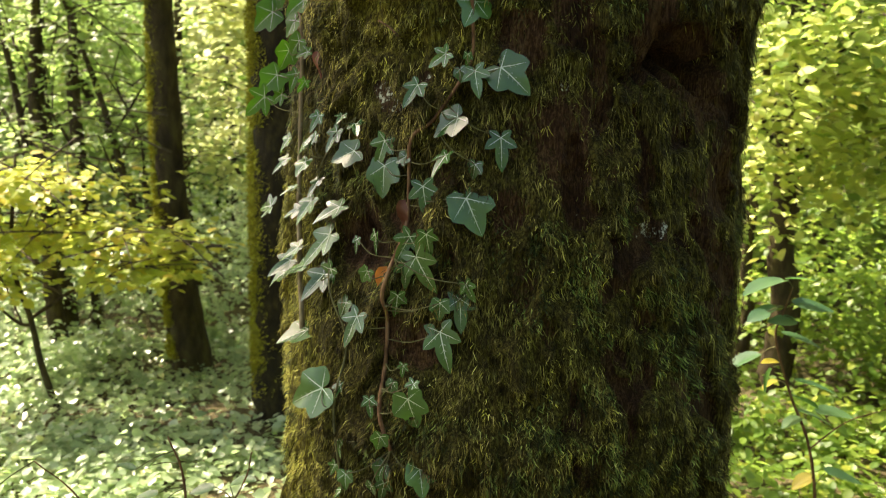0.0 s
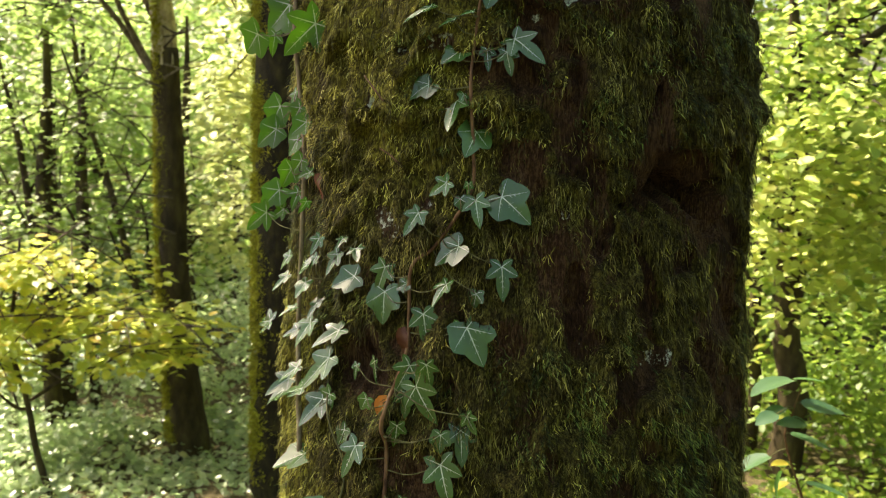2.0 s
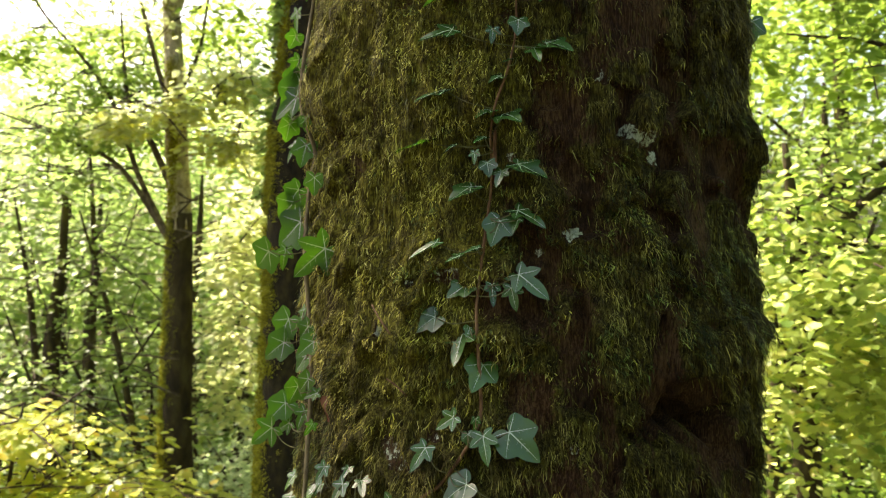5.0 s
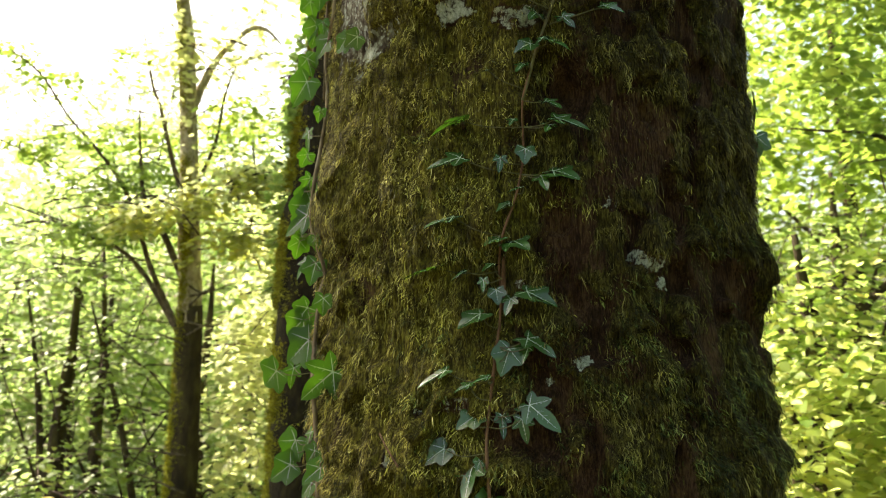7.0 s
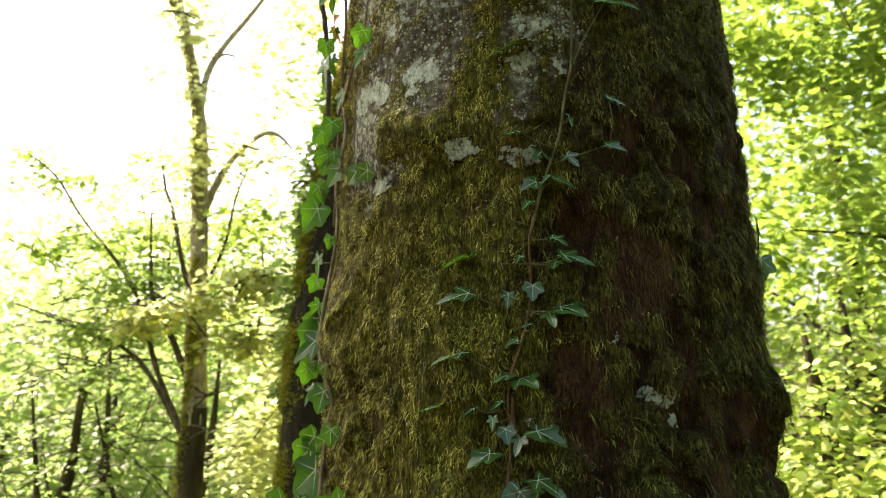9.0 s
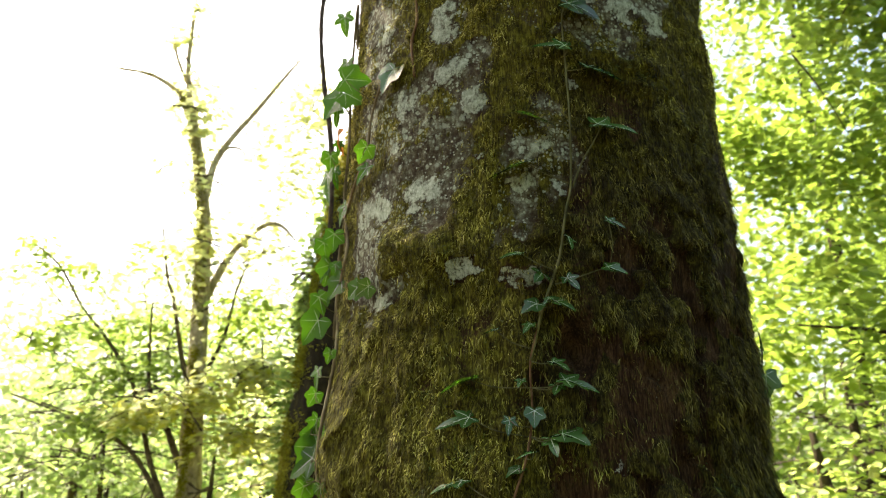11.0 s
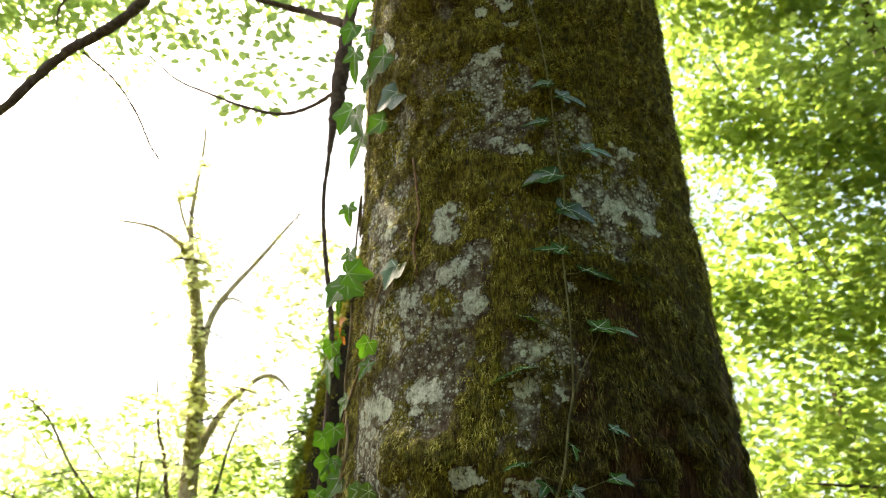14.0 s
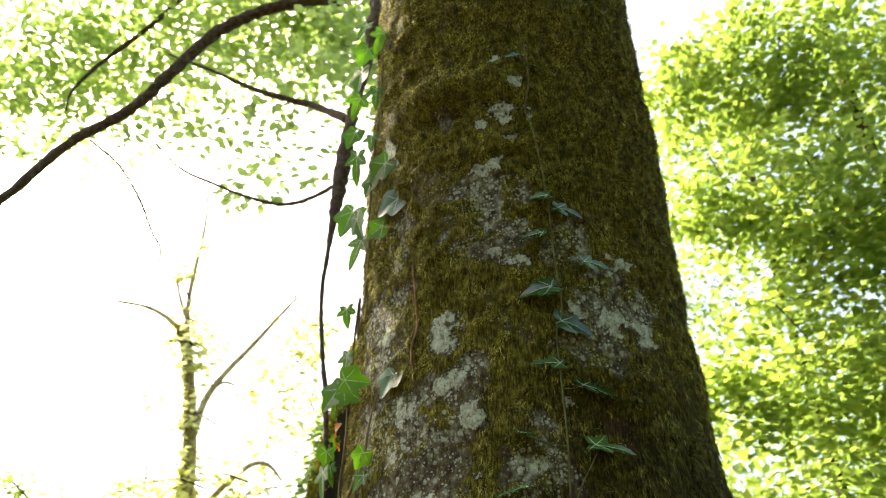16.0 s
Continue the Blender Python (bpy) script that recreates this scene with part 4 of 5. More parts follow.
def place_leaf(parent, mesh, foot, tip, normal, size, name="leaf", label=""):
    y = Vector(tip).normalized()
    x = y.cross(Vector(normal)).normalized()
    z = x.cross(y)
    m = Matrix((x, y, z)).transposed().to_4x4()
    ob = new(name, mesh)
    ob.matrix_world = Matrix.Translation(foot) @ m @ Matrix.Diagonal((size, size, size, 1))
    ob.parent = parent
    if label:
        tagged(ob, label)
    return ob


def skin(phi, z):
    return float(trunk_masks(np.array([phi]), np.array([z]))[2][0])


def ivy_vine(label, stems, leaf_lists, seed, lift=0.022, face=1.0, tilts=(24, 52, 52, 40, 28), cap=0.09, scale=1.0, backlit_from=-99):
    """An ivy that climbs the trunk: woody stems through (turn, height) rows, and leaves on thin stalks."""
    g = np.random.default_rng(seed)
    vine = thing("ivy_vine", label, "ivy", group="ivy on the trunk")
    line = []
    for rows, thick, mat in stems:
        pts = []
        for i, (a, h) in enumerate(rows):
            phi = radians(a)
            s = i / max(len(rows) - 1, 1)
            pts.append((*on_trunk(phi, np.float64(h), skin(phi, h) + 0.010), thick * (1.15 - 0.6 * s)))
        v, f = tube(pts, 7, 5, 0.10, seed)
        part("stem", mesh_of("stem", v, f, mat), vine)
        line += [p[:3] for p in smooth_path(pts, 4)]
    line = np.array(line)
    stalks = []
    for rows in leaf_lists:
        for row in rows:
            a, h, size, turn = row[:4]
            size = min(size, cap) * scale
            off = (row[4] if len(row) > 4 else 0.02) + (0.014 if a < -74 else 0)
            phi = radians(a)
            psi = phi * face + g.normal(0, 0.15)
            n, t, up = Vector((math.sin(psi), -math.cos(psi), 0)), Vector((math.cos(psi), math.sin(psi), 0)), Vector((0, 0, 1))
            tilt = radians(np.interp(h, [1.3, 1.9, 2.3, 2.6, 3.0][:len(tilts)], tilts) + g.normal(0, 12 if h < 2.2 else 7))
            if turn < -42 and h > 1.55 and face == 1.0:
                tilt = radians(min(74, np.interp(h, [1.55, 1.9, 2.4, 2.7, 3.1], [56, 68, 64, 42, 28]) + g.normal(0, 5)))
            roll = radians(g.normal(0, 16 if abs(turn) < 42 else 9))
            turn += g.normal(0, 7)
            down = (-up * math.cos(tilt) + n * math.sin(tilt))
            nrm = n * math.cos(tilt) + up * math.sin(tilt)
            d = down * math.cos(radians(turn)) + t * math.sin(radians(turn))
            sd = d.cross(nrm)
            nrm = nrm * math.cos(roll) + sd * math.sin(roll)
            mid = Vector(on_trunk(phi, np.float64(h), max(off, skin(phi, h) + lift + 0.006 * g.standard_normal())))
            foot = mid - d * (0.36 * size)
            # leaves turned past the limit take the copy with backlight in its colour
            place_leaf(vine, (IVY_BACKLIT if a < backlit_from else IVY)[int(g.integers(len(IVY)))], foot, d, nrm, size * 0.87)
            k = np.argmin(((line - np.array(foot) - np.array([0, 0, -0.25 * size])) ** 2).sum(1))
            root = Vector(line[k])
            if (root - foot).length < 0.13:
                bend = (root + foot) / 2 + n * 0.012 - up * 0.006
                stalks.append(tube([(*root, 0.0010), (*bend, 0.0009), (*foot, 0.0008)], 5, 4))
    for v, f in stalks:
        part("leaf_stalk", mesh_of("leaf_stalk", v, f, M_STEM_GREEN), vine)
    return vine


ivy_vine("climbing ivy with dark green white-veined leaves up the mossy trunk", [([r for r in STEM_MAIN if r[1] < 2.32], 0.0030, M_STEM), ([r for r in STEM_MAIN if r[1] > 2.18], 0.0024, M_STEM_GREEN), (SHOOT_HIGH, 0.0017, M_STEM_GREEN), (SHOOT_LOW, 0.0014, M_STEM_GREEN)], [LEAVES_LOW_1, LEAVES_LOW_2, LEAVES_MID_1, LEAVES_MID_2, LEAVES_HIGH_1], 21, 0.014, scale=1.0)
ivy_vine("dense ivy cluster with glossy sky-lit leaves low on the trunk", [(STEM_CLUSTER, 0.0018, M_STEM_GREEN)], [LEAVES_CLUSTER_1, LEAVES_CLUSTER_2], 22, 0.03, 0.72, (46, 48, 45, 45), 0.085, 1.12)
ivy_vine("ivy along the trunk edge with backlit bright green leaves", [(STEM_EDGE, 0.0042, M_STEM_PALE), (STEM_BROWN, 0.0036, M_STEM_PALE)], [LEAVES_EDGE_LOW_1, LEAVES_EDGE_LOW_2, LEAVES_EDGE_MID_1, LEAVES_EDGE_MID_2, LEAVES_EDGE_HIGH_1, [(83, 2.26, 0.09, 25, 0.03), (86, 2.19, 0.07, -10, 0.035)]], 23, 0.02, 0.30, (14, 8, 2, 0), 0.10, 1.02, -52)


def bark_twig(rows, thick, off, label):
    pts = [(*on_trunk(radians(a), np.float64(h), skin(radians(a), h) + off), thick) for a, h in rows]
    ob = new("bark_twig", mesh_of("bark_twig", *tube(pts, 6, 6, 0.1), M_STEM))
    tagged(ob, label, "twig", "twigs on the trunk")


bark_twig(TWIG, 0.0028, 0.006, "thin bare brown twig clinging to lichened bark")
bark_twig([(-37.0, 1.661), (-33.0, 1.647), (-29.5, 1.623)], 0.0014, 0.016, "short fine brown twig caught in the moss")
bark_twig([(-32.4, 1.550), (-30.0, 1.541), (-27.9, 1.527)], 0.0014, 0.016, "short fine brown twig caught in the moss")


def dead_leaf(a, h, off, size, turn, label, mat):
    phi = radians(a)
    n, t, up = Vector((math.sin(phi), -math.cos(phi), 0)), Vector((math.cos(phi), math.sin(phi), 0)), Vector((0, 0, 1))
    g = np.random.default_rng(int(h * 1000))
    rows = []
    for s in np.linspace(0, 1, 8):
        w = 0.25 * math.sin(math.pi * (0.08 + 0.9 * s)) ** 0.8
        rows.append([(e * w * (0.9 + 0.25 * g.random()), s, 0.25 * e * e * w + 0.12 * math.sin(5 * s + e)) for e in (-1, -0.5, 0, 0.5, 1)])
    v = [p for r in rows for p in r]
    f = [(i * 5 + j, i * 5 + j + 1, i * 5 + j + 6, i * 5 + j + 5) for i in range(7) for j in range(4)]
    ob = new("dead_leaf", mesh_of("dead_leaf", v, f, mat))
    tagged(ob, label, "dead leaf", "dead leaves in the ivy")
    d = (-up * math.cos(radians(turn)) + t * math.sin(radians(turn)))
    x = d.cross(n)
    foot = Vector(on_trunk(phi, np.float64(h), max(off, skin(phi, h) + 0.012)))
    ob.matrix_world = Matrix.Translation(foot) @ Matrix((x, d, n)).transposed().to_4x4() @ Matrix.Diagonal((size, size, size, 1))


dead_leaf(-29.5, 1.185, 0.03, 0.050, -8, "curled orange-brown dead leaf caught in the ivy", M_DEAD)
dead_leaf(-26.5, 1.285, 0.02, 0.045, 6, "dark red-brown dead leaf caught in the ivy", M_RUST)
dead_leaf(-53, 1.50, 0.01, 0.045, 5, "dark rust-coloured dead leaf on the trunk edge", M_RUST)
dead_leaf(-76, 2.77, 0.03, 0.062, -20, "bright orange dead leaf lit from behind in the ivy", M_DEAD)


# ---- woodland trees ----
def tree(name, label, trunk, limbs, blobs, leaf, reach, per, mat, seed, bark=None, group="woodland trees", droop=0.25, sides=14, category="tree", rough=0.05, limb_bark=None, flat=0.25, thick=0.035):
    """A tree: a trunk and limbs through rows of (x, y, z, radius) and a crown of leaf sprays within ellipsoids."""
    bark = bark or M_FAR_BARK
    foot = np.array(trunk[0][:3])
    ob = thing(name, label, category, tuple(foot), group)
    rel = lambda rows: [(x - foot[0], y - foot[1], z - foot[2], r) for x, y, z, r in rows]
    part("trunk", mesh_of("trunk", *tube(rel(trunk), sides, 6, rough, seed), bark), ob)
    for i, l in enumerate(limbs):
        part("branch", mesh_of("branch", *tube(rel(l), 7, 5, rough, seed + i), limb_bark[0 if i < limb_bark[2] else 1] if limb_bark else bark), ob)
    if blobs:
        c = in_blobs(blobs, seed)
        b, t, n, s = sprays(c, reach, per, leaf, droop, flat, seed + 1, thick)
        # two leaf colours split at a height, painting how lit each part looks
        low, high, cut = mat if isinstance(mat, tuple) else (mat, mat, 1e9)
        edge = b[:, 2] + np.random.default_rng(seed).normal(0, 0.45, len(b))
        for mm, sel, words in ((low, edge < cut, ""), (high, edge >= cut, "upper part of the crown, recoloured to imitate its light")):
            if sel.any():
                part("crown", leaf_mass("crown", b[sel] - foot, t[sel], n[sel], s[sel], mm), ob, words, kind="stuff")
        tw = []
        g = np.random.default_rng(seed + 2)
        for q in c[:: max(1, len(c) // 50)]:
            d = g.normal(0, 1, 3) * np.array([1, 1, 0.35])
            d = d / np.linalg.norm(d) * reach * 0.8
            q = q - foot
            tw.append(tube([(*(q - d), 0.006), (*(q + np.array([0, 0, 0.02])), 0.004), (*(q + d + np.array([0, 0, -0.05])), 0.0015)], 4, 3))
        part("twig_work", mesh_of("twig_work", *joined(tw), M_BRANCH), ob, kind="stuff")
    return ob


def gz(x, y):
    return float(ground_height(np.float64(x), np.float64(y))) - 0.06


# the mossy tree with sparse high branches
YOUNG = tree("young_beech", "slender mossy young tree with forked upper branches and sunlit leaves", [(-1.69, 4.75, gz(-1.69, 4.75), 0.14), (-1.70, 4.72, -0.2, 0.105), (-1.68, 4.65, 0.6, 0.090), (-1.64, 4.6, 1.4, 0.080), (-1.61, 4.56, 1.9, 0.074)],
     [[(-1.615, 4.565, 1.80, 0.075), (-1.61, 4.54, 2.1, 0.070), (-1.61, 4.5, 2.5, 0.062), (-1.60, 4.45, 3.0, 0.054), (-1.62, 4.43, 3.6, 0.046), (-1.69, 4.4, 4.05, 0.038), (-1.76, 4.4, 4.36, 0.030)],
      [(-1.60, 4.5, 3.08, 0.030), (-1.46, 4.5, 3.37, 0.022), (-1.27, 4.5, 3.56, 0.017), (-1.15, 4.5, 3.57, 0.013), (-1.05, 4.5, 3.47, 0.006)],
      [(-1.62, 4.42, 3.70, 0.026), (-1.55, 4.4, 4.01, 0.020), (-1.32, 4.4, 4.33, 0.015), (-1.17, 4.4, 4.54, 0.011), (-1.05, 4.4, 4.70, 0.006)],
      [(-1.58, 4.4, 3.92, 0.012), (-1.50, 4.4, 4.06, 0.010), (-1.40, 4.4, 4.05, 0.007), (-1.37, 4.4, 3.97, 0.004)],
      [(-1.75, 4.4, 4.33, 0.026), (-1.86, 4.4, 4.48, 0.018), (-2.05, 4.4, 4.61, 0.013), (-2.30, 4.4, 4.67, 0.007)],
      [(-1.75, 4.4, 4.30, 0.024), (-1.80, 4.4, 4.64, 0.017), (-1.80, 4.4, 4.93, 0.014), (-1.79, 4.4, 5.3, 0.010), (-1.82, 4.4, 5.6, 0.005)],
      [(-1.78, 4.4, 4.50, 0.013), (-1.88, 4.4, 4.73, 0.010), (-1.93, 4.4, 4.95, 0.006)],
      [(-1.62, 4.6, 1.62, 0.026), (-1.78, 4.75, 1.78, 0.020), (-1.98, 4.8, 2.08, 0.016), (-2.14, 4.8, 2.25, 0.014), (-2.38, 4.8, 2.36, 0.011), (-2.60, 4.8, 2.46, 0.008), (-2.90, 4.8, 2.57, 0.006)],
      [(-1.70, 4.65, 1.72, 0.026), (-1.80, 4.7, 1.88, 0.020), (-1.92, 4.7, 2.15, 0.017), (-2.07, 4.7, 2.60, 0.014), (-2.27, 4.7, 2.89, 0.011), (-2.46, 4.7, 3.11, 0.008), (-2.65, 4.7, 3.39, 0.009), (-2.91, 4.7, 3.60, 0.004)],
      [(-1.63, 4.56, 1.98, 0.024), (-1.79, 4.6, 2.32, 0.019), (-1.92, 4.6, 2.56, 0.014), (-1.95, 4.6, 2.85, 0.010), (-1.96, 4.6, 3.13, 0.005)],
      [(-1.62, 4.5, 2.50, 0.020), (-1.74, 4.6, 2.75, 0.016), (-1.83, 4.6, 3.13, 0.012), (-1.88, 4.6, 3.27, 0.010), (-1.96, 4.6, 3.71, 0.004)],
      [(-1.60, 4.5, 2.55, 0.014), (-1.46, 4.5, 2.85, 0.011), (-1.40, 4.5, 3.15, 0.008), (-1.33, 4.5, 3.35, 0.004)]]
     + [[(-1.61, 4.50, h, 0.008), (-1.61 + d, 4.46, h + 0.10 * k, 0.005), (-1.61 + 2.1 * d, 4.44, h + 0.05 + 0.12 * k, 0.002)] for h, d, k in ((1.72, 0.12, 0.6), (1.80, 0.15, -0.3), (1.88, 0.11, 0.9), (1.95, 0.14, 0.2), (2.02, 0.10, -0.5), (1.66, -0.10, 0.5), (0.80, -0.20, 1.0), (1.02, -0.24, 0.4))],
     [(-1.55, 4.32, 2.46, 0.42, 0.15, 0.10, 34), (-1.22, 4.32, 2.62, 0.26, 0.15, 0.16, 40), (-1.25, 4.32, 2.28, 0.22, 0.15, 0.10, 26), (-1.90, 4.35, 2.42, 0.24, 0.15, 0.08, 18), (-1.62, 4.34, 3.3, 0.10, 0.10, 0.60, 24), (-1.68, 4.36, 4.2, 0.14, 0.10, 0.5, 24), (-1.3, 4.5, 3.5, 0.30, 0.2, 0.35, 22), (-1.12, 4.6, 4.1, 0.28, 0.2, 0.6, 34), (-1.0, 4.6, 4.55, 0.18, 0.15, 0.3, 16), (-1.78, 4.4, 4.9, 0.12, 0.1, 0.35, 8)],
     0.056, 0.24, 18, (M_YELLOW, M_CREAM, 2.3), 101, M_FAR_BARK, limb_bark=(M_GLARE_BARK, M_LIMB, 7))


def limb_leaves(ob, blobs, leaf, reach, per, mat, words, seed):
    """Flat leaf sprays along some of a tree's limbs."""
    b, t, n, s = sprays(in_blobs(blobs, seed), reach, per, leaf, 0.15, 0.25, seed + 1, 0.02)
    part("crown", leaf_mass("crown", b - np.array(ob.location), t, n, s, mat), ob, words, kind="stuff")


limb_leaves(YOUNG, [(-2.15, 4.75, 2.38, 0.55, 0.25, 0.10, 46), (-2.05, 4.7, 2.68, 0.45, 0.25, 0.12, 46), (-2.0, 4.7, 2.98, 0.34, 0.22, 0.12, 28), (-2.55, 4.75, 2.95, 0.30, 0.2, 0.14, 18), (-2.5, 4.7, 3.35, 0.22, 0.15, 0.10, 9), (-2.8, 4.7, 3.55, 0.16, 0.12, 0.12, 8), (-2.02, 4.65, 3.42, 0.14, 0.12, 0.12, 7), (-1.35, 4.55, 3.0, 0.25, 0.2, 0.22, 26)], 0.048, 0.22, 17, M_DEEP, "grey-green leaf sprays on the side limbs", 108)

# the ivy-clad trunk just behind
CLAD = tree("ivy_clad_tree", "dark trunk edged with sunlit moss and ivy", [(-0.86, 3.95, gz(-0.86, 3.95), 0.25), (-0.84, 3.95, -0.2, 0.205), (-0.81, 3.95, 0.5, 0.195), (-0.77, 3.95, 1.4, 0.18), (-0.73, 3.95, 2.2, 0.18), (-0.66, 3.95, 2.8, 0.17), (-0.58, 3.95, 3.4, 0.15), (-0.45, 3.95, 4.2, 0.11)], [],
     [(-0.94, 3.98, 2.3, 0.05, 0.12, 0.5, 60), (-0.84, 3.98, 2.85, 0.06, 0.12, 0.5, 110), (-0.74, 3.98, 3.4, 0.06, 0.12, 0.4, 70)], 0.05, 0.09, 8, M_GREEN, 131, M_FAR_MOSS_SHADED)


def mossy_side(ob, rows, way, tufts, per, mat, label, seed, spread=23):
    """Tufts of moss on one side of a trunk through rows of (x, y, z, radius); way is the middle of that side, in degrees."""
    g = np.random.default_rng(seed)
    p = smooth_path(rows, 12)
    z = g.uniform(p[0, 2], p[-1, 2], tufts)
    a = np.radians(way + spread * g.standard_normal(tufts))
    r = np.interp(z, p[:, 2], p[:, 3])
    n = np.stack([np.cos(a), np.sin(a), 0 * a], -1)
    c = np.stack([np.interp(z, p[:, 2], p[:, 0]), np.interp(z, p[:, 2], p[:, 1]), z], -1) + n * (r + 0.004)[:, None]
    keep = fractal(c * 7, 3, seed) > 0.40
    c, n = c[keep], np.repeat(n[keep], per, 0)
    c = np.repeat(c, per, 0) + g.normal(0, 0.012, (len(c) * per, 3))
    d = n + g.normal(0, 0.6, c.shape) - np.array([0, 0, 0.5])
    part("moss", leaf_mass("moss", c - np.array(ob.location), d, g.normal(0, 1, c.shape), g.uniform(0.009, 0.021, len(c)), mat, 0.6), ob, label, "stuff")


# real moss, its bright colour doubling as the sunlit left rim
mossy_side(YOUNG, [(-1.70, 4.72, -0.6, 0.115), (-1.68, 4.65, 0.6, 0.088), (-1.62, 4.6, 1.4, 0.078), (-1.56, 4.5, 2.2, 0.058), (-1.57, 4.45, 3.0, 0.040), (-1.60, 4.42, 3.6, 0.029)], 192, 5200, 9, M_MOSS_SUN_PAINTED, "yellow-green moss, coloured brighter to stand for sun on this side", 141)
# extra tufts lighten the high stem in place of glare
mossy_side(YOUNG, [(-1.56, 4.5, 2.2, 0.058), (-1.57, 4.45, 3.0, 0.040), (-1.60, 4.42, 3.6, 0.029), (-1.69, 4.4, 4.13, 0.022), (-1.82, 4.4, 4.47, 0.015)], 230, 1300, 6, M_MOSS_SUN_PAINTED, "moss high on the stem, paled to imitate sky glare", 143)
mossy_side(CLAD, [(-0.85, 3.95, -0.6, 0.21), (-0.81, 3.95, 0.5, 0.195), (-0.77, 3.95, 1.4, 0.18), (-0.73, 3.95, 2.2, 0.18), (-0.66, 3.95, 2.8, 0.17), (-0.58, 3.95, 3.4, 0.15), (-0.45, 3.95, 4.2, 0.11)], 184, 9000, 9, M_MOSS_SUN_PAINTED, "yellow-green moss, coloured brighter to stand for sun on this side", 142)


# dark thin trunks deeper in the wood
def far_trunk(x, y, r, lean, top, seed):
    z = gz(x, y)
    tree("slender_tree", "dark slender woodland tree trunk among undergrowth", [(x, y, z, r * 1.3), (x + 0.02, y, z + 0.6, r), (x + 0.3 * lean, y, z + 0.35 * top, r * 0.92), (x + 0.7 * lean + 0.05, y, z + 0.7 * top, r * 0.7), (x + lean, y, z + top, r * 0.2)],
         [[(x + 0.2 * lean, y, z + 0.45 * top, r * 0.4), (x - 0.25 - 0.2 * lean, y, z + 0.62 * top, r * 0.25), (x - 0.4, y, z + 0.8 * top, r * 0.08)], [(x + 0.5 * lean, y, z + 0.6 * top, r * 0.35), (x + 0.3 + 0.5 * lean, y, z + 0.75 * top, r * 0.2), (x + 0.45 + 0.5 * lean, y, z + 0.9 * top, r * 0.06)]], [(x + 0.8 * lean, y, z + 0.85 * top, 0.5, 0.4, 0.5, 26), (x, y, z + 0.55 * top, 0.5, 0.4, 0.4, 12)], 0.06, 0.34, 20, M_GREEN, seed, sides=10)


for i, (x, y, r, lean, top) in enumerate([(-2.98, 5.6, 0.034, -0.22, 3.1), (-2.02, 5.4, 0.030, -0.60, 2.9), (-2.72, 5.6, 0.034, 0.08, 3.6), (-2.68, 4.9, 0.055, 0.02, 1.7), (-2.08, 5.5, 0.05, 0.08, 2.2), (2.1, 4.3, 0.085, -0.2, 3.0), (2.0, 4.6, 0.04, -0.1, 2.6), (2.85, 6.0, 0.08, 0.1, 4), (-2.7, 7.2, 0.045, -0.3, 2.3), (-4.2, 6.4, 0.045, 0.3, 2.3)]):
    far_trunk(x, y, r, lean, top, 200 + i)

# the yellowing bush on its thin forked stem
tree("hazel_bush", "young bush with flat layers of yellow-green autumn leaves", [(-2.25, 4.0, gz(-2.25, 4.0), 0.022), (-2.31, 4.0, -0.37, 0.018), (-2.33, 4.0, -0.07, 0.016), (-2.38, 4.0, 0.28, 0.012), (-2.3, 4.05, 0.85, 0.006)],
     [[(-2.33, 4.0, -0.07, 0.012), (-2.10, 4.0, 0.08, 0.009), (-1.79, 4.0, 0.25, 0.005)], [(-2.33, 4.0, -0.11, 0.012), (-2.41, 4.0, -0.09, 0.010), (-2.55, 4.0, 0.05, 0.007), (-2.8, 4.0, 0.3, 0.004)]],
     [(-2.35, 4.0, 0.72, 0.60, 0.35, 0.08, 42), (-2.0, 3.95, 0.45, 0.75, 0.35, 0.06, 48), (-2.6, 4.0, 0.20, 0.55, 0.35, 0.06, 20), (-1.6, 3.9, 0.30, 0.30, 0.25, 0.05, 18)], 0.068, 0.42, 22, M_YELLOW, 301, M_FAR_BARK, droop=0.08)

# leafy trees
RIGHT_TREES = [
    ((3.4, 4.4), [(2.2, 3.9, 0.9, 1.0, 0.6, 0.5, 120), (2.0, 3.6, 1.4, 0.9, 0.4, 0.35, 100), (2.2, 4.1, 1.8, 1.1, 0.6, 0.6, 85), (2.35, 4.2, 2.9, 1.0, 0.6, 0.6, 120), (2.55, 4.2, 4.05, 1.05, 0.6, 0.65, 230), (2.65, 4.2, 5.25, 1.1, 0.6, 0.65, 280), (1.75, 4.3, 5.35, 0.30, 0.3, 0.16, 22), (1.65, 4.3, 3.95, 0.30, 0.3, 0.22, 24), (2.1, 4.3, 6.5, 0.75, 0.4, 0.40, 90), (3.0, 4.2, 6.7, 1.1, 0.6, 0.7, 220)]),
    ((3.9, 7.4), [(3.4, 7.0, 0.8, 1.6, 0.9, 1.0, 150), (3.6, 7.2, 2.8, 1.7, 0.9, 1.2, 170), (3.8, 7.2, 5.0, 1.8, 1.0, 1.3, 190), (4.0, 7.2, 7.8, 2.0, 1.2, 1.5, 200)]),
    ((1.6, 7.6), [(1.6, 7.2, 1.0, 1.0, 0.8, 1.2, 110), (1.9, 7.4, 3.0, 0.9, 0.8, 0.9, 70), (2.9, 7.4, 6.4, 1.0, 0.6, 0.8, 70), (3.0, 7.4, 8.7, 1.0, 0.6, 0.8, 70)]),
]
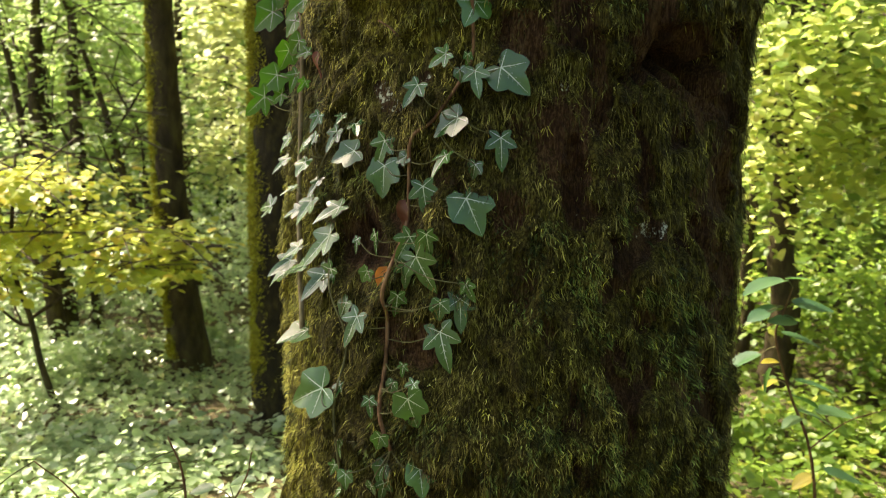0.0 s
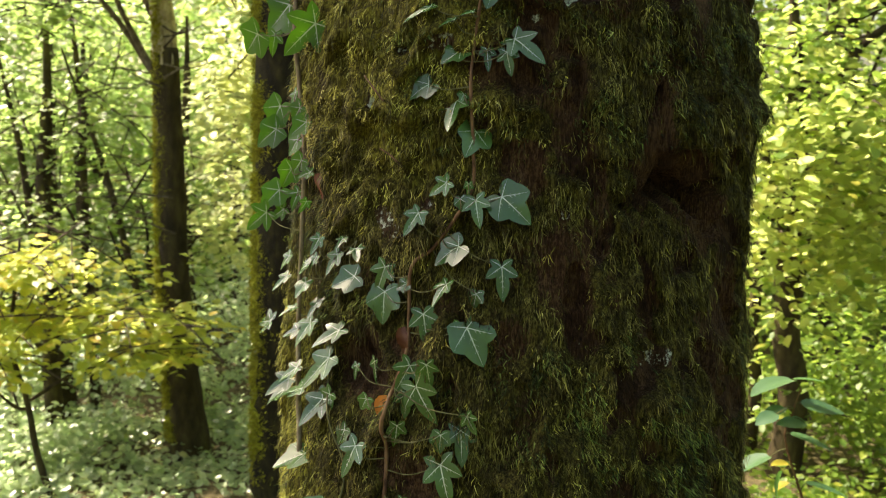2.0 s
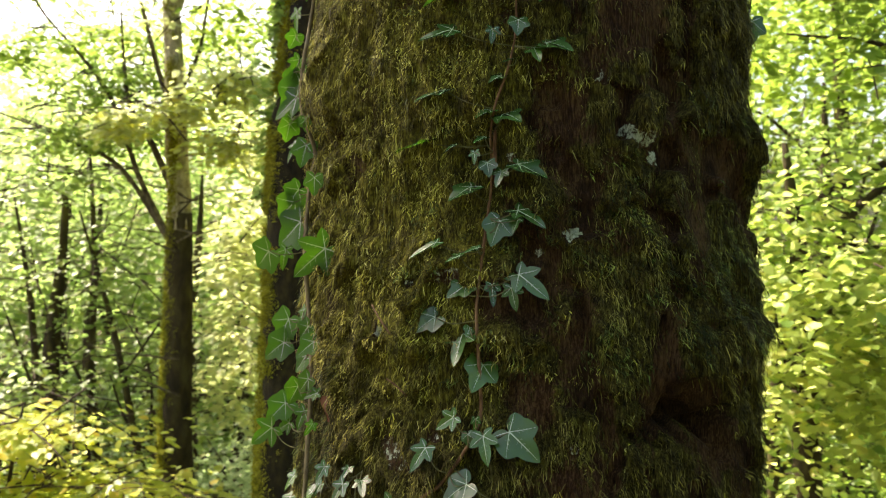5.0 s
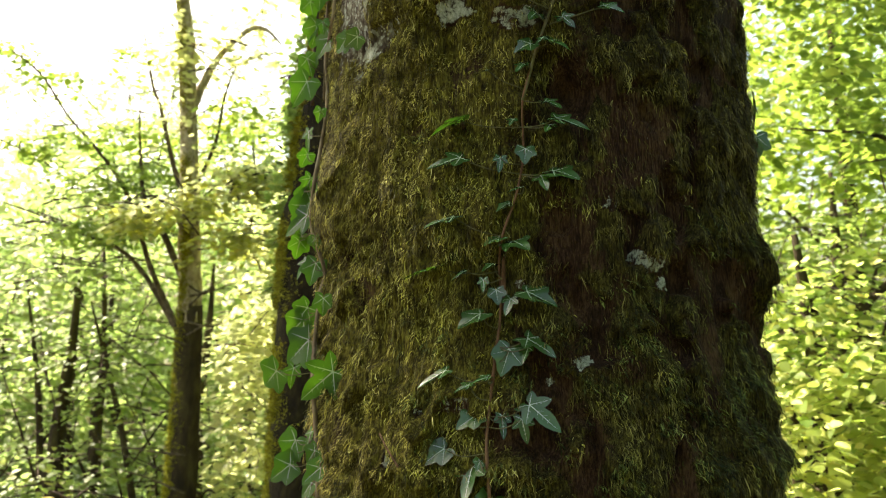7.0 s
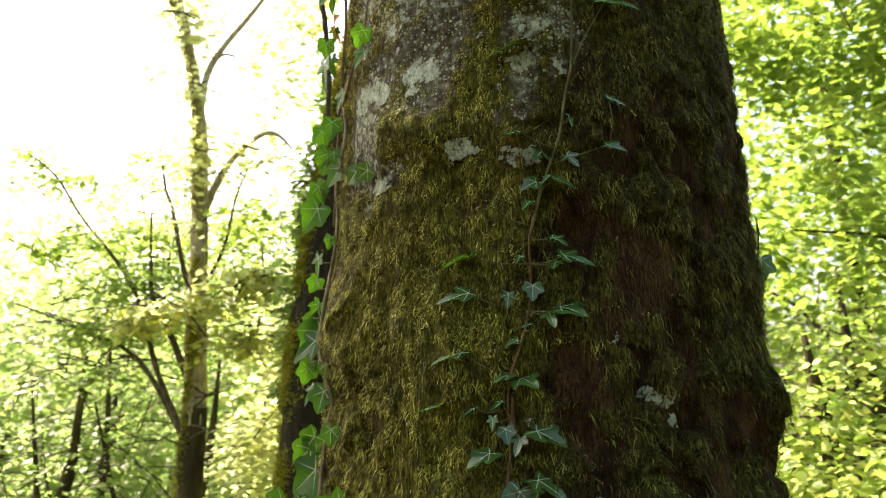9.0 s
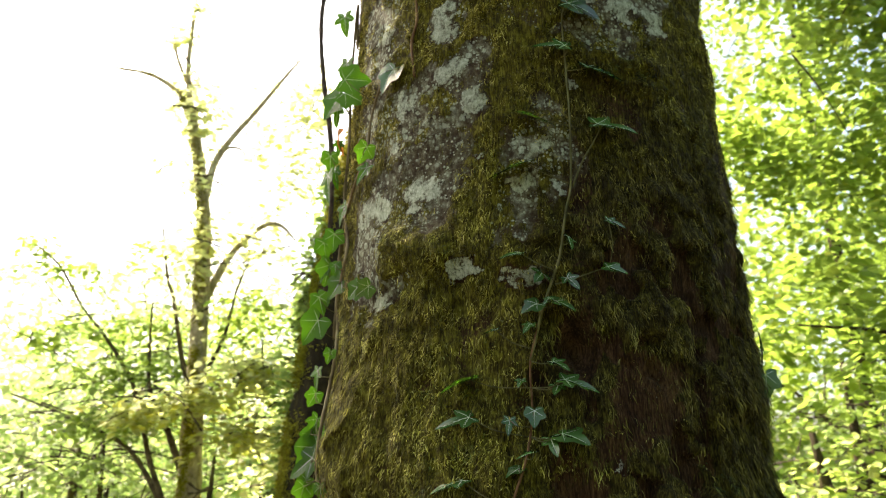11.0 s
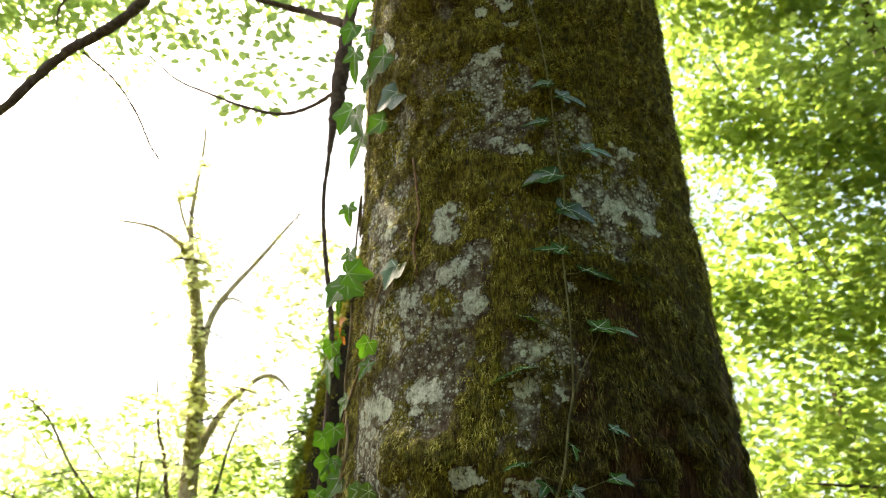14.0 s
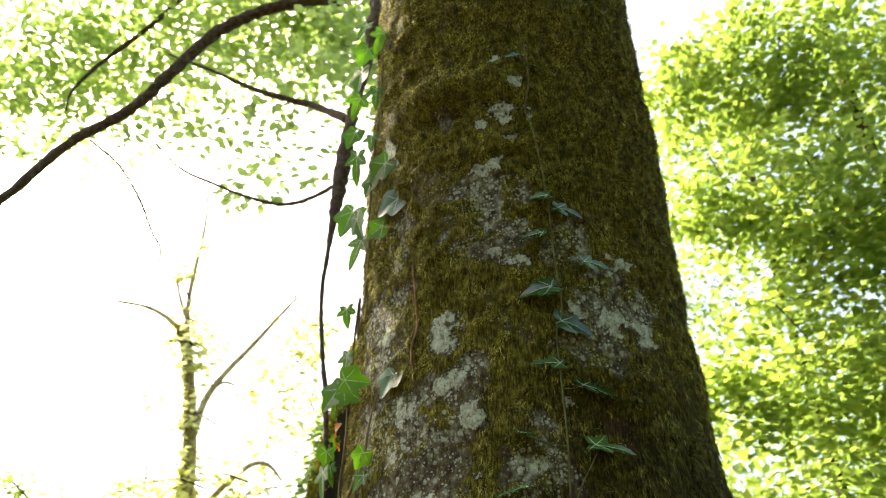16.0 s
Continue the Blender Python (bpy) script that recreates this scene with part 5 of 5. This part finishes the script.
BOUGHS = [[[(3.3, 4.4, 2.6, 0.040), (2.46, 4.3, 2.13, 0.022), (2.19, 4.3, 2.0, 0.017), (2.07, 4.3, 1.94, 0.013), (1.91, 4.3, 1.97, 0.006)], [(3.3, 4.4, 2.5, 0.040), (2.41, 4.2, 2.0, 0.024), (2.24, 4.2, 1.85, 0.020), (2.16, 4.2, 1.72, 0.018), (2.02, 4.2, 1.46, 0.012), (1.94, 4.2, 1.21, 0.006)]], [], []]
for i, ((x, y), blobs) in enumerate(RIGHT_TREES):
    tree("leafy_tree", "tree with dense sunlit yellow-green leaves", [(x, y, gz(x, y), 0.12), (x, y, 1.0, 0.08), (x - 0.1, y, 3.0, 0.065), (x - 0.2, y, 5.5, 0.045), (x - 0.2, y, 7.5, 0.04), (x - 0.15, y, 9.6, 0.02)],
         BOUGHS[i] + [[(x - 0.05, y, 1.6 + k, 0.032), (x - 0.5, y - 0.1, 2.0 + k, 0.022), (x - 1.0, y - 0.25, 2.25 + k + 0.1 * i, 0.014), (x - 1.6, y - 0.35, 2.3 + k, 0.005)] for k in (-0.6, 0.5)],
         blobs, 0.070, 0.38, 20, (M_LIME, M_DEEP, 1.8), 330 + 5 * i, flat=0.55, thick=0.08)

LEFT_TREES = [
    ((-3.6, 7.6), [(-3.3, 7.2, 1.5, 1.5, 1.0, 1.0, 62), (-2.0, 7.4, 1.3, 1.2, 1.0, 0.9, 50), (-3.3, 6.8, 2.7, 1.0, 0.9, 0.6, 24), (-2.6, 7.0, 3.3, 0.9, 0.7, 0.5, 14)], M_GREEN),
    ((-2.6, 9.6), [(-2.6, 9.4, 1.8, 1.8, 1.0, 1.5, 104), (-0.8, 9.4, 2.2, 1.5, 1.0, 1.7, 96), (-4.6, 9.2, 1.8, 1.5, 1.0, 1.3, 80)], M_GREEN),
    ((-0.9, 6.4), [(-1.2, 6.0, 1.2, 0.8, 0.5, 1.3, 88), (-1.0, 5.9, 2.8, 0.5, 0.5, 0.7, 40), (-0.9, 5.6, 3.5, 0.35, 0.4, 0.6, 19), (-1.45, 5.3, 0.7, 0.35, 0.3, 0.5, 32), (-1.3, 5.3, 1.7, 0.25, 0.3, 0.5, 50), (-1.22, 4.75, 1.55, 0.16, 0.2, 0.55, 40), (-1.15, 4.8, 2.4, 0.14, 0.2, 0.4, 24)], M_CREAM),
    ((-2.9, 5.5), [(-2.05, 5.0, 2.45, 0.35, 0.25, 0.05, 8), (-2.35, 5.0, 2.62, 0.35, 0.25, 0.05, 10), (-2.15, 5.0, 2.86, 0.32, 0.25, 0.05, 8), (-2.45, 5.0, 3.05, 0.32, 0.25, 0.05, 8), (-2.0, 5.0, 3.12, 0.22, 0.2, 0.05, 5), (-2.70, 5.0, 2.40, 0.35, 0.25, 0.06, 10), (-2.75, 5.0, 2.85, 0.25, 0.2, 0.06, 4), (-2.80, 5.0, 3.45, 0.30, 0.25, 0.10, 5), (-3.0, 5.1, 2.1, 0.4, 0.3, 0.08, 8), (-2.3, 5.1, 2.15, 0.4, 0.3, 0.06, 10), (-1.25, 5.2, 3.25, 0.22, 0.2, 0.14, 6)], M_GREEN),
    ((-4.3, 8.4), [(-4.0, 8.2, 1.8, 1.0, 0.7, 0.8, 48), (-3.9, 8.2, 3.0, 1.0, 0.6, 0.7, 48), (-3.6, 8.2, 4.1, 0.9, 0.6, 0.6, 32)], M_GREEN),
    ((-2.4, 7.0), [(-2.5, 6.8, 2.6, 0.9, 0.6, 0.5, 26), (-2.3, 6.8, 3.4, 0.9, 0.6, 0.5, 24), (-2.9, 6.9, 3.9, 0.7, 0.5, 0.4, 12)], M_GREEN),
]
for i, ((x, y), blobs, mt) in enumerate(LEFT_TREES):
    tree("leafy_tree", "woodland tree with airy pale green leaves", [(x, y, gz(x, y), 0.09), (x, y, 0.8, 0.06), (x + 0.1, y, 1.6, 0.035), (x + 0.15, y, 2.3, 0.012)], [], blobs, 0.064, 0.40, 22, mt, 360 + 5 * i)


# ---- overhanging limbs of the great tree, the leaves on them, and unseen shading leaves ----
def overhang():
    ob = thing("overhanging_limb", "dark bare limb with side branches and pale green leaves overhead", "branch", (-0.3, 2.3, 5.4))
    o = np.array([-0.3, 2.3, 5.4])
    rel = lambda rows: [(x - o[0], y - o[1], z - o[2], r) for x, y, z, r in rows]
    limbs = [[(0.15, 1.75, 5.95, 0.05), (-0.49, 2.6, 5.66, 0.034), (-0.77, 2.6, 5.53, 0.032), (-1.02, 2.6, 5.44, 0.031), (-1.24, 2.6, 5.27, 0.030), (-1.42, 2.6, 4.99, 0.028), (-1.57, 2.6, 4.75, 0.027), (-1.82, 2.6, 4.53, 0.024), (-2.04, 2.6, 4.21, 0.020), (-2.3, 2.6, 3.95, 0.014)],
             [(0.05, 1.8, 5.8, 0.05), (-0.30, 2.3, 5.41, 0.040), (-0.36, 2.3, 5.0, 0.038), (-0.38, 2.3, 4.74, 0.018), (-0.43, 2.3, 4.44, 0.024), (-0.45, 2.3, 4.19, 0.032), (-0.465, 2.3, 3.98, 0.026), (-0.48, 2.3, 3.77, 0.010), (-0.49, 2.3, 3.55, 0.008), (-0.47, 2.3, 3.32, 0.008), (-0.44, 2.3, 3.11, 0.009), (-0.43, 2.3, 2.90, 0.008), (-0.45, 2.32, 2.5, 0.006)],
             [(-1.75, 3.2, 6.32, 0.018), (-1.98, 3.2, 5.95, 0.016), (-2.17, 3.2, 5.70, 0.013), (-2.29, 3.2, 5.47, 0.009), (-2.29, 3.2, 5.30, 0.004)],
             [(-0.45, 2.32, 4.42, 0.020), (-0.64, 2.5, 4.66, 0.016), (-0.83, 2.5, 4.73, 0.014), (-0.97, 2.5, 4.79, 0.011), (-1.16, 2.5, 4.90, 0.008), (-1.40, 2.5, 5.02, 0.004)],
             [(-0.47, 2.35, 4.10, 0.010), (-0.62, 2.5, 4.13, 0.008), (-0.74, 2.5, 4.10, 0.008), (-0.89, 2.5, 4.14, 0.007), (-1.04, 2.5, 4.21, 0.006), (-1.21, 2.5, 4.30, 0.005), (-1.36, 2.5, 4.45, 0.003)],
             [(-1.75, 2.65, 4.60, 0.007), (-1.72, 2.9, 4.65, 0.006), (-1.57, 2.9, 4.44, 0.006), (-1.46, 2.9, 4.23, 0.005), (-1.40, 2.9, 4.13, 0.004), (-1.39, 2.9, 3.98, 0.002)]]
    for i, l in enumerate(limbs):
        part("branch", mesh_of("branch", *tube(rel(l), 9, 9, 0.14, 600 + i), M_BRANCH), ob)
    # the last ellipsoid is unseen foliage, added to shade the trunk's left flank
    c = in_blobs([(-2.0, 3.4, 6.4, 1.2, 0.8, 0.55, 215), (-0.9, 3.3, 6.25, 0.9, 0.8, 0.5, 160), (-0.6, 2.9, 5.3, 0.45, 0.4, 0.35, 26), (-1.2, 2.9, 5.0, 0.6, 0.4, 0.3, 14), (-2.7, 3.6, 5.9, 0.8, 0.6, 0.5, 90), (-0.9, 2.7, 4.4, 0.4, 0.2, 0.2, 4), (-4.1, 4.05, 6.25, 0.65, 0.65, 0.75, 190)], 610)
    b, t, n, s = sprays(c, 0.34, 22, 0.058, 0.2, 0.3, 611)
    part("foliage", leaf_mass("foliage", b - o, t, n, s, M_GREEN), ob, kind="stuff")


overhang()


# ---- undergrowth ----
def undergrowth(label, blobs, leaf, reach, per, mat, seed):
    b, t, n, s = sprays(in_blobs(blobs, seed), reach, per, leaf, 0.3, 0.45, seed)
    tagged(new("undergrowth", leaf_mass("undergrowth", b, t, n, s, mat, 1.15)), label, "undergrowth", kind="stuff")


undergrowth("pale green bramble and shrub undergrowth on the forest floor", [(-2.5, 3.6, -0.62, 1.0, 0.6, 0.24, 200), (-1.2, 3.5, -0.66, 0.9, 0.5, 0.18, 170), (-3.0, 5.6, -0.5, 1.3, 0.8, 0.5, 220), (-1.2, 6.0, -0.4, 1.3, 1.0, 0.8, 220), (-3.2, 7.6, -0.3, 2.2, 1.2, 1.0, 240), (-2.6, 4.5, -0.6, 0.7, 0.5, 0.25, 110), (-1.2, 4.4, -0.82, 0.8, 0.4, 0.15, 110), (-1.5, 2.8, -0.5, 0.9, 0.5, 0.25, 130), (-0.8, 2.4, -0.46, 0.6, 0.4, 0.12, 110), (-1.5, 2.5, -0.44, 0.6, 0.4, 0.14, 120), (-2.0, 3.1, -0.50, 1.5, 0.5, 0.15, 330), (-1.5, 4.1, -0.70, 1.4, 0.6, 0.13, 280), (-1.8, 5.2, -0.85, 1.6, 0.6, 0.2, 200)], 0.058, 0.32, 24, M_UNDER, 401)
undergrowth("green shrub undergrowth below the leafy trees", [(1.7, 3.4, -0.6, 0.8, 0.6, 0.5, 110), (1.5, 2.7, -0.45, 0.7, 0.45, 0.2, 90), (2.1, 3.1, -0.5, 1.0, 0.6, 0.16, 120), (1.6, 2.2, -0.4, 0.5, 0.3, 0.12, 60), (2.5, 3.2, -0.4, 0.7, 0.5, 0.4, 90), (2.0, 2.5, -0.45, 0.7, 0.4, 0.25, 110), (2.9, 4.0, -0.3, 0.8, 0.6, 0.5, 120), (2.6, 4.8, -0.2, 1.2, 0.8, 0.8, 200), (2.4, 6.2, 0.0, 1.6, 0.9, 1.0, 200), (1.2, 5.4, -0.5, 0.7, 0.7, 0.8, 110)], 0.058, 0.32, 24, M_DEEP, 402)


# ---- saplings with large leaves ----
def ovate_leaf(seed):
    """A pointed oval leaf with a fine saw edge and sunken veins. Length 1, tip along +y."""
    g = np.random.default_rng(seed)
    rows, v = 15, []
    bend, fold = g.uniform(0.1, 0.35), g.uniform(0.10, 0.28)
    for i in range(rows):
        s = i / (rows - 1)
        w = 0.33 * math.sin(math.pi * min(1, 0.06 + 0.94 * s) ** 0.8) ** 0.75 * (1.06 if i % 2 else 0.97)
        for e in (-1, -0.5, 0, 0.5, 1):
            v.append((e * w, s, fold * abs(e) * w - bend * s * s * 0.5 - 0.018 * (i % 2) * (abs(e) == 0.5)))
    f = [(i * 5 + j, i * 5 + j + 1, i * 5 + j + 6, i * 5 + j + 5) for i in range(rows - 1) for j in range(4)]
    return v, f


OVATE = [mesh_of("leaf", *ovate_leaf(i), M_SAPLING) for i in range(3)]
OVATE_YELLOW = mesh_of("leaf", *ovate_leaf(5), M_SAP_YELLOW)


def sapling(label, y, stems, rows, seed):
    ob = thing("sapling", label, "sapling", (stems[0][0][0], y, stems[0][0][2]), "saplings")
    o = Vector(ob.location)
    g = np.random.default_rng(seed)
    line = []
    for st in stems:
        pts = [(px - o.x, py - o.y, pz - o.z, r) for px, py, pz, r in st]
        part("stem", mesh_of("stem", *tube(pts, 7, 5, 0.06), M_STEM), ob)
        line += [p[:3] for p in smooth_path(pts, 6)]
    line = np.array(line)
    for row in rows:
        px, pz, size, way = row[:4]
        a = radians(way)
        d = Vector((math.cos(a), g.uniform(-0.5, 0.3), math.sin(a) * 0.8 - 0.12)).normalized()
        nrm = Vector((g.normal(0, 0.2), 0.05 + g.normal(0, 0.22), 1)).normalized()
        mid = Vector((px, y + g.normal(0, 0.03), pz)) - o
        foot = mid - d * 0.5 * size
        me = OVATE_YELLOW if len(row) > 4 and row[4] else OVATE[int(g.integers(3))]
        x = d.cross(nrm).normalized()
        lf = new("leaf", me)
        lf.parent = ob
        lf.matrix_local = Matrix.Translation(foot) @ Matrix((x, d, x.cross(d))).transposed().to_4x4() @ Matrix.Diagonal((size, size, size, 1))
        if me is OVATE_YELLOW:
            tagged(lf, "yellowed leaf")
        k = np.argmin(((line - np.array(foot)) ** 2).sum(1))
        part("leaf_stalk", mesh_of("leaf_stalk", *tube([(*line[k], 0.0016), (*((Vector(line[k]) + foot) / 2 + Vector((0, 0, 0.006))), 0.0013), (*foot, 0.0011)], 5, 3), M_STEM_GREEN), ob)


SAPLING_LEAVES = [
    (0.95, 0.805, 0.148, 180), (1.036, 0.84, 0.082, 20), (1.079, 0.761, 0.124, 0), (0.893, 0.753, 0.074, 185), (0.944, 0.739, 0.082, 190), (0.99, 0.716, 0.082, 170),
    (1.06, 0.654, 0.115, -5), (0.892, 0.582, 0.119, 195), (0.979, 0.515, 0.079, 250), (1.0, 0.558, 0.059, 160, 1), (1.021, 0.47, 0.059, 190, 1), (1.123, 0.502, 0.115, 0),
    (1.11, 0.441, 0.099, -20), (1.047, 0.398, 0.074, 190), (1.157, 0.378, 0.107, -10), (1.246, 0.364, 0.124, 5), (1.296, 0.149, 0.132, -10), (1.144, 0.15, 0.082, 200, 1),
]
SPRIG_LEAVES = [(-0.678, 0.635, 0.042, 150), (-0.634, 0.616, 0.055, 60), (-0.663, 0.545, 0.074, 185), (-0.452, 0.553, 0.076, 40), (-0.972, 0.549, 0.081, 20), (-0.586, 0.533, 0.058, 0), (-0.549, 0.527, 0.058, 180)]
sapling("thin sapling with large soft green and yellowing leaves beside the trunk", 2.0,
        [[(1.25, 2.05, gz(1.25, 2.05), 0.006), (1.20, 2.0, -0.15, 0.0055), (1.18, 2.0, 0.11, 0.005), (1.13, 2.0, 0.31, 0.0045), (1.06, 2.0, 0.46, 0.004), (0.99, 2.0, 0.65, 0.0035), (1.00, 2.0, 0.72, 0.003), (1.02, 2.0, 0.81, 0.002)],
         [(1.14, 2.0, 0.28, 0.003), (1.25, 2.02, 0.36, 0.002), (1.38, 2.03, 0.40, 0.0015)]], SAPLING_LEAVES, 700)
sapling("low sprig of pale sky-lit oval leaves on the forest floor", 1.4, [[(-0.62, 1.42, gz(-0.62, 1.42), 0.005), (-0.60, 1.4, 0.2, 0.004), (-0.575, 1.4, 0.55, 0.0028), (-0.60, 1.4, 0.68, 0.0018)],
        [(-0.60, 1.4, 0.3, 0.003), (-0.45, 1.4, 0.55, 0.002), (-0.42, 1.4, 0.64, 0.0015)], [(-0.62, 1.4, 0.1, 0.003), (-0.80, 1.4, 0.5, 0.002), (-0.90, 1.4, 0.62, 0.0015)]], SPRIG_LEAVES, 701)


# ---- the distant wood, and an unseen wood added to block skylight ----
def rhombs(name, c, size, mat, seed):
    """Many flat leaves of four corners, for the far wood."""
    g = np.random.default_rng(seed)
    k = len(c)
    tip = g.normal(0, 1, (k, 3)) * np.array([1, 1, 0.45])
    tip /= np.linalg.norm(tip, axis=1)[:, None]
    nrm = g.normal(0, 0.45, (k, 3)) + np.array([0, 0, 1.0])
    side = np.cross(tip, nrm)
    side /= np.linalg.norm(side, axis=1)[:, None]
    s = (size * g.uniform(0.5, 1.3, k))[:, None]
    v = np.stack([c, c + s * (0.5 * tip + 0.33 * side), c + s * tip, c + s * (0.5 * tip - 0.33 * side)], 1).reshape(-1, 3)
    return big_mesh(name, v, np.arange(4 * k), np.full(k, 4), mat, False)


def distant_wood():
    g = np.random.default_rng(500)
    for label, lo, hi, k, top, size, mat, near, far in (("hazy distant woodland beyond the clearing", -48, -3, 5200, 5.0, 0.16, M_GREEN, 10, 20), ("distant sunlit woodland behind the leafy trees", -3, 48, 3400, 8.0, 0.16, M_DEEP, 9, 15)):
        a = np.radians(g.uniform(lo, hi, k))
        r = g.uniform(near, far, k)
        x, y = r * np.sin(a), r * np.cos(a)
        c = np.stack([x, y, ground_height(x, y) + 0.1 + g.uniform(0, 1, k) ** 1.3 * top * r / 12], -1)
        c = np.repeat(c, 16, 0) + g.normal(0, 1, (16 * k, 3)) * np.array([0.45, 0.45, 0.10])
        tagged(new("distant_wood", rhombs("distant_wood", c, size, mat, 501 + k)), label, "woods", kind="stuff")
    # unseen leaves behind the camera and to its right, added to cut skylight
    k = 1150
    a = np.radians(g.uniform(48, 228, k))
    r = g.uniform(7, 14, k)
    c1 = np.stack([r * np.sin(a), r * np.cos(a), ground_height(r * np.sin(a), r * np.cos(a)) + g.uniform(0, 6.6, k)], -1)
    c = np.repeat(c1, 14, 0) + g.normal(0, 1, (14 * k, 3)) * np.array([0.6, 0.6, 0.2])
    tagged(new("surrounding_wood", rhombs("surrounding_wood", c, 0.38, M_GREEN, 505)), "unseen green woodland added to hold skylight off the trunk", "woods", kind="stuff")
    tr = []
    for i in range(36):
        q, d = math.radians(g.uniform(-48, 48)), g.uniform(9, 18)
        px, py = d * math.sin(q), d * math.cos(q)
        z = gz(px, py)
        w, h = g.uniform(0.05, 0.12), (2.6 if q < -0.05 else 3.5) * d / 12
        tr.append(tube([(px, py, z, w * 1.2), (px + g.normal(0, 0.1), py, z + 0.4 * h, w), (px + g.normal(0, 0.3), py, z + h, w * 0.4)], 7, 3))
    tagged(new("distant_trunks", mesh_of("distant_trunks", *joined(tr), M_FAR_BARK)), "dark trunks in the distant wood", "woods", kind="stuff")


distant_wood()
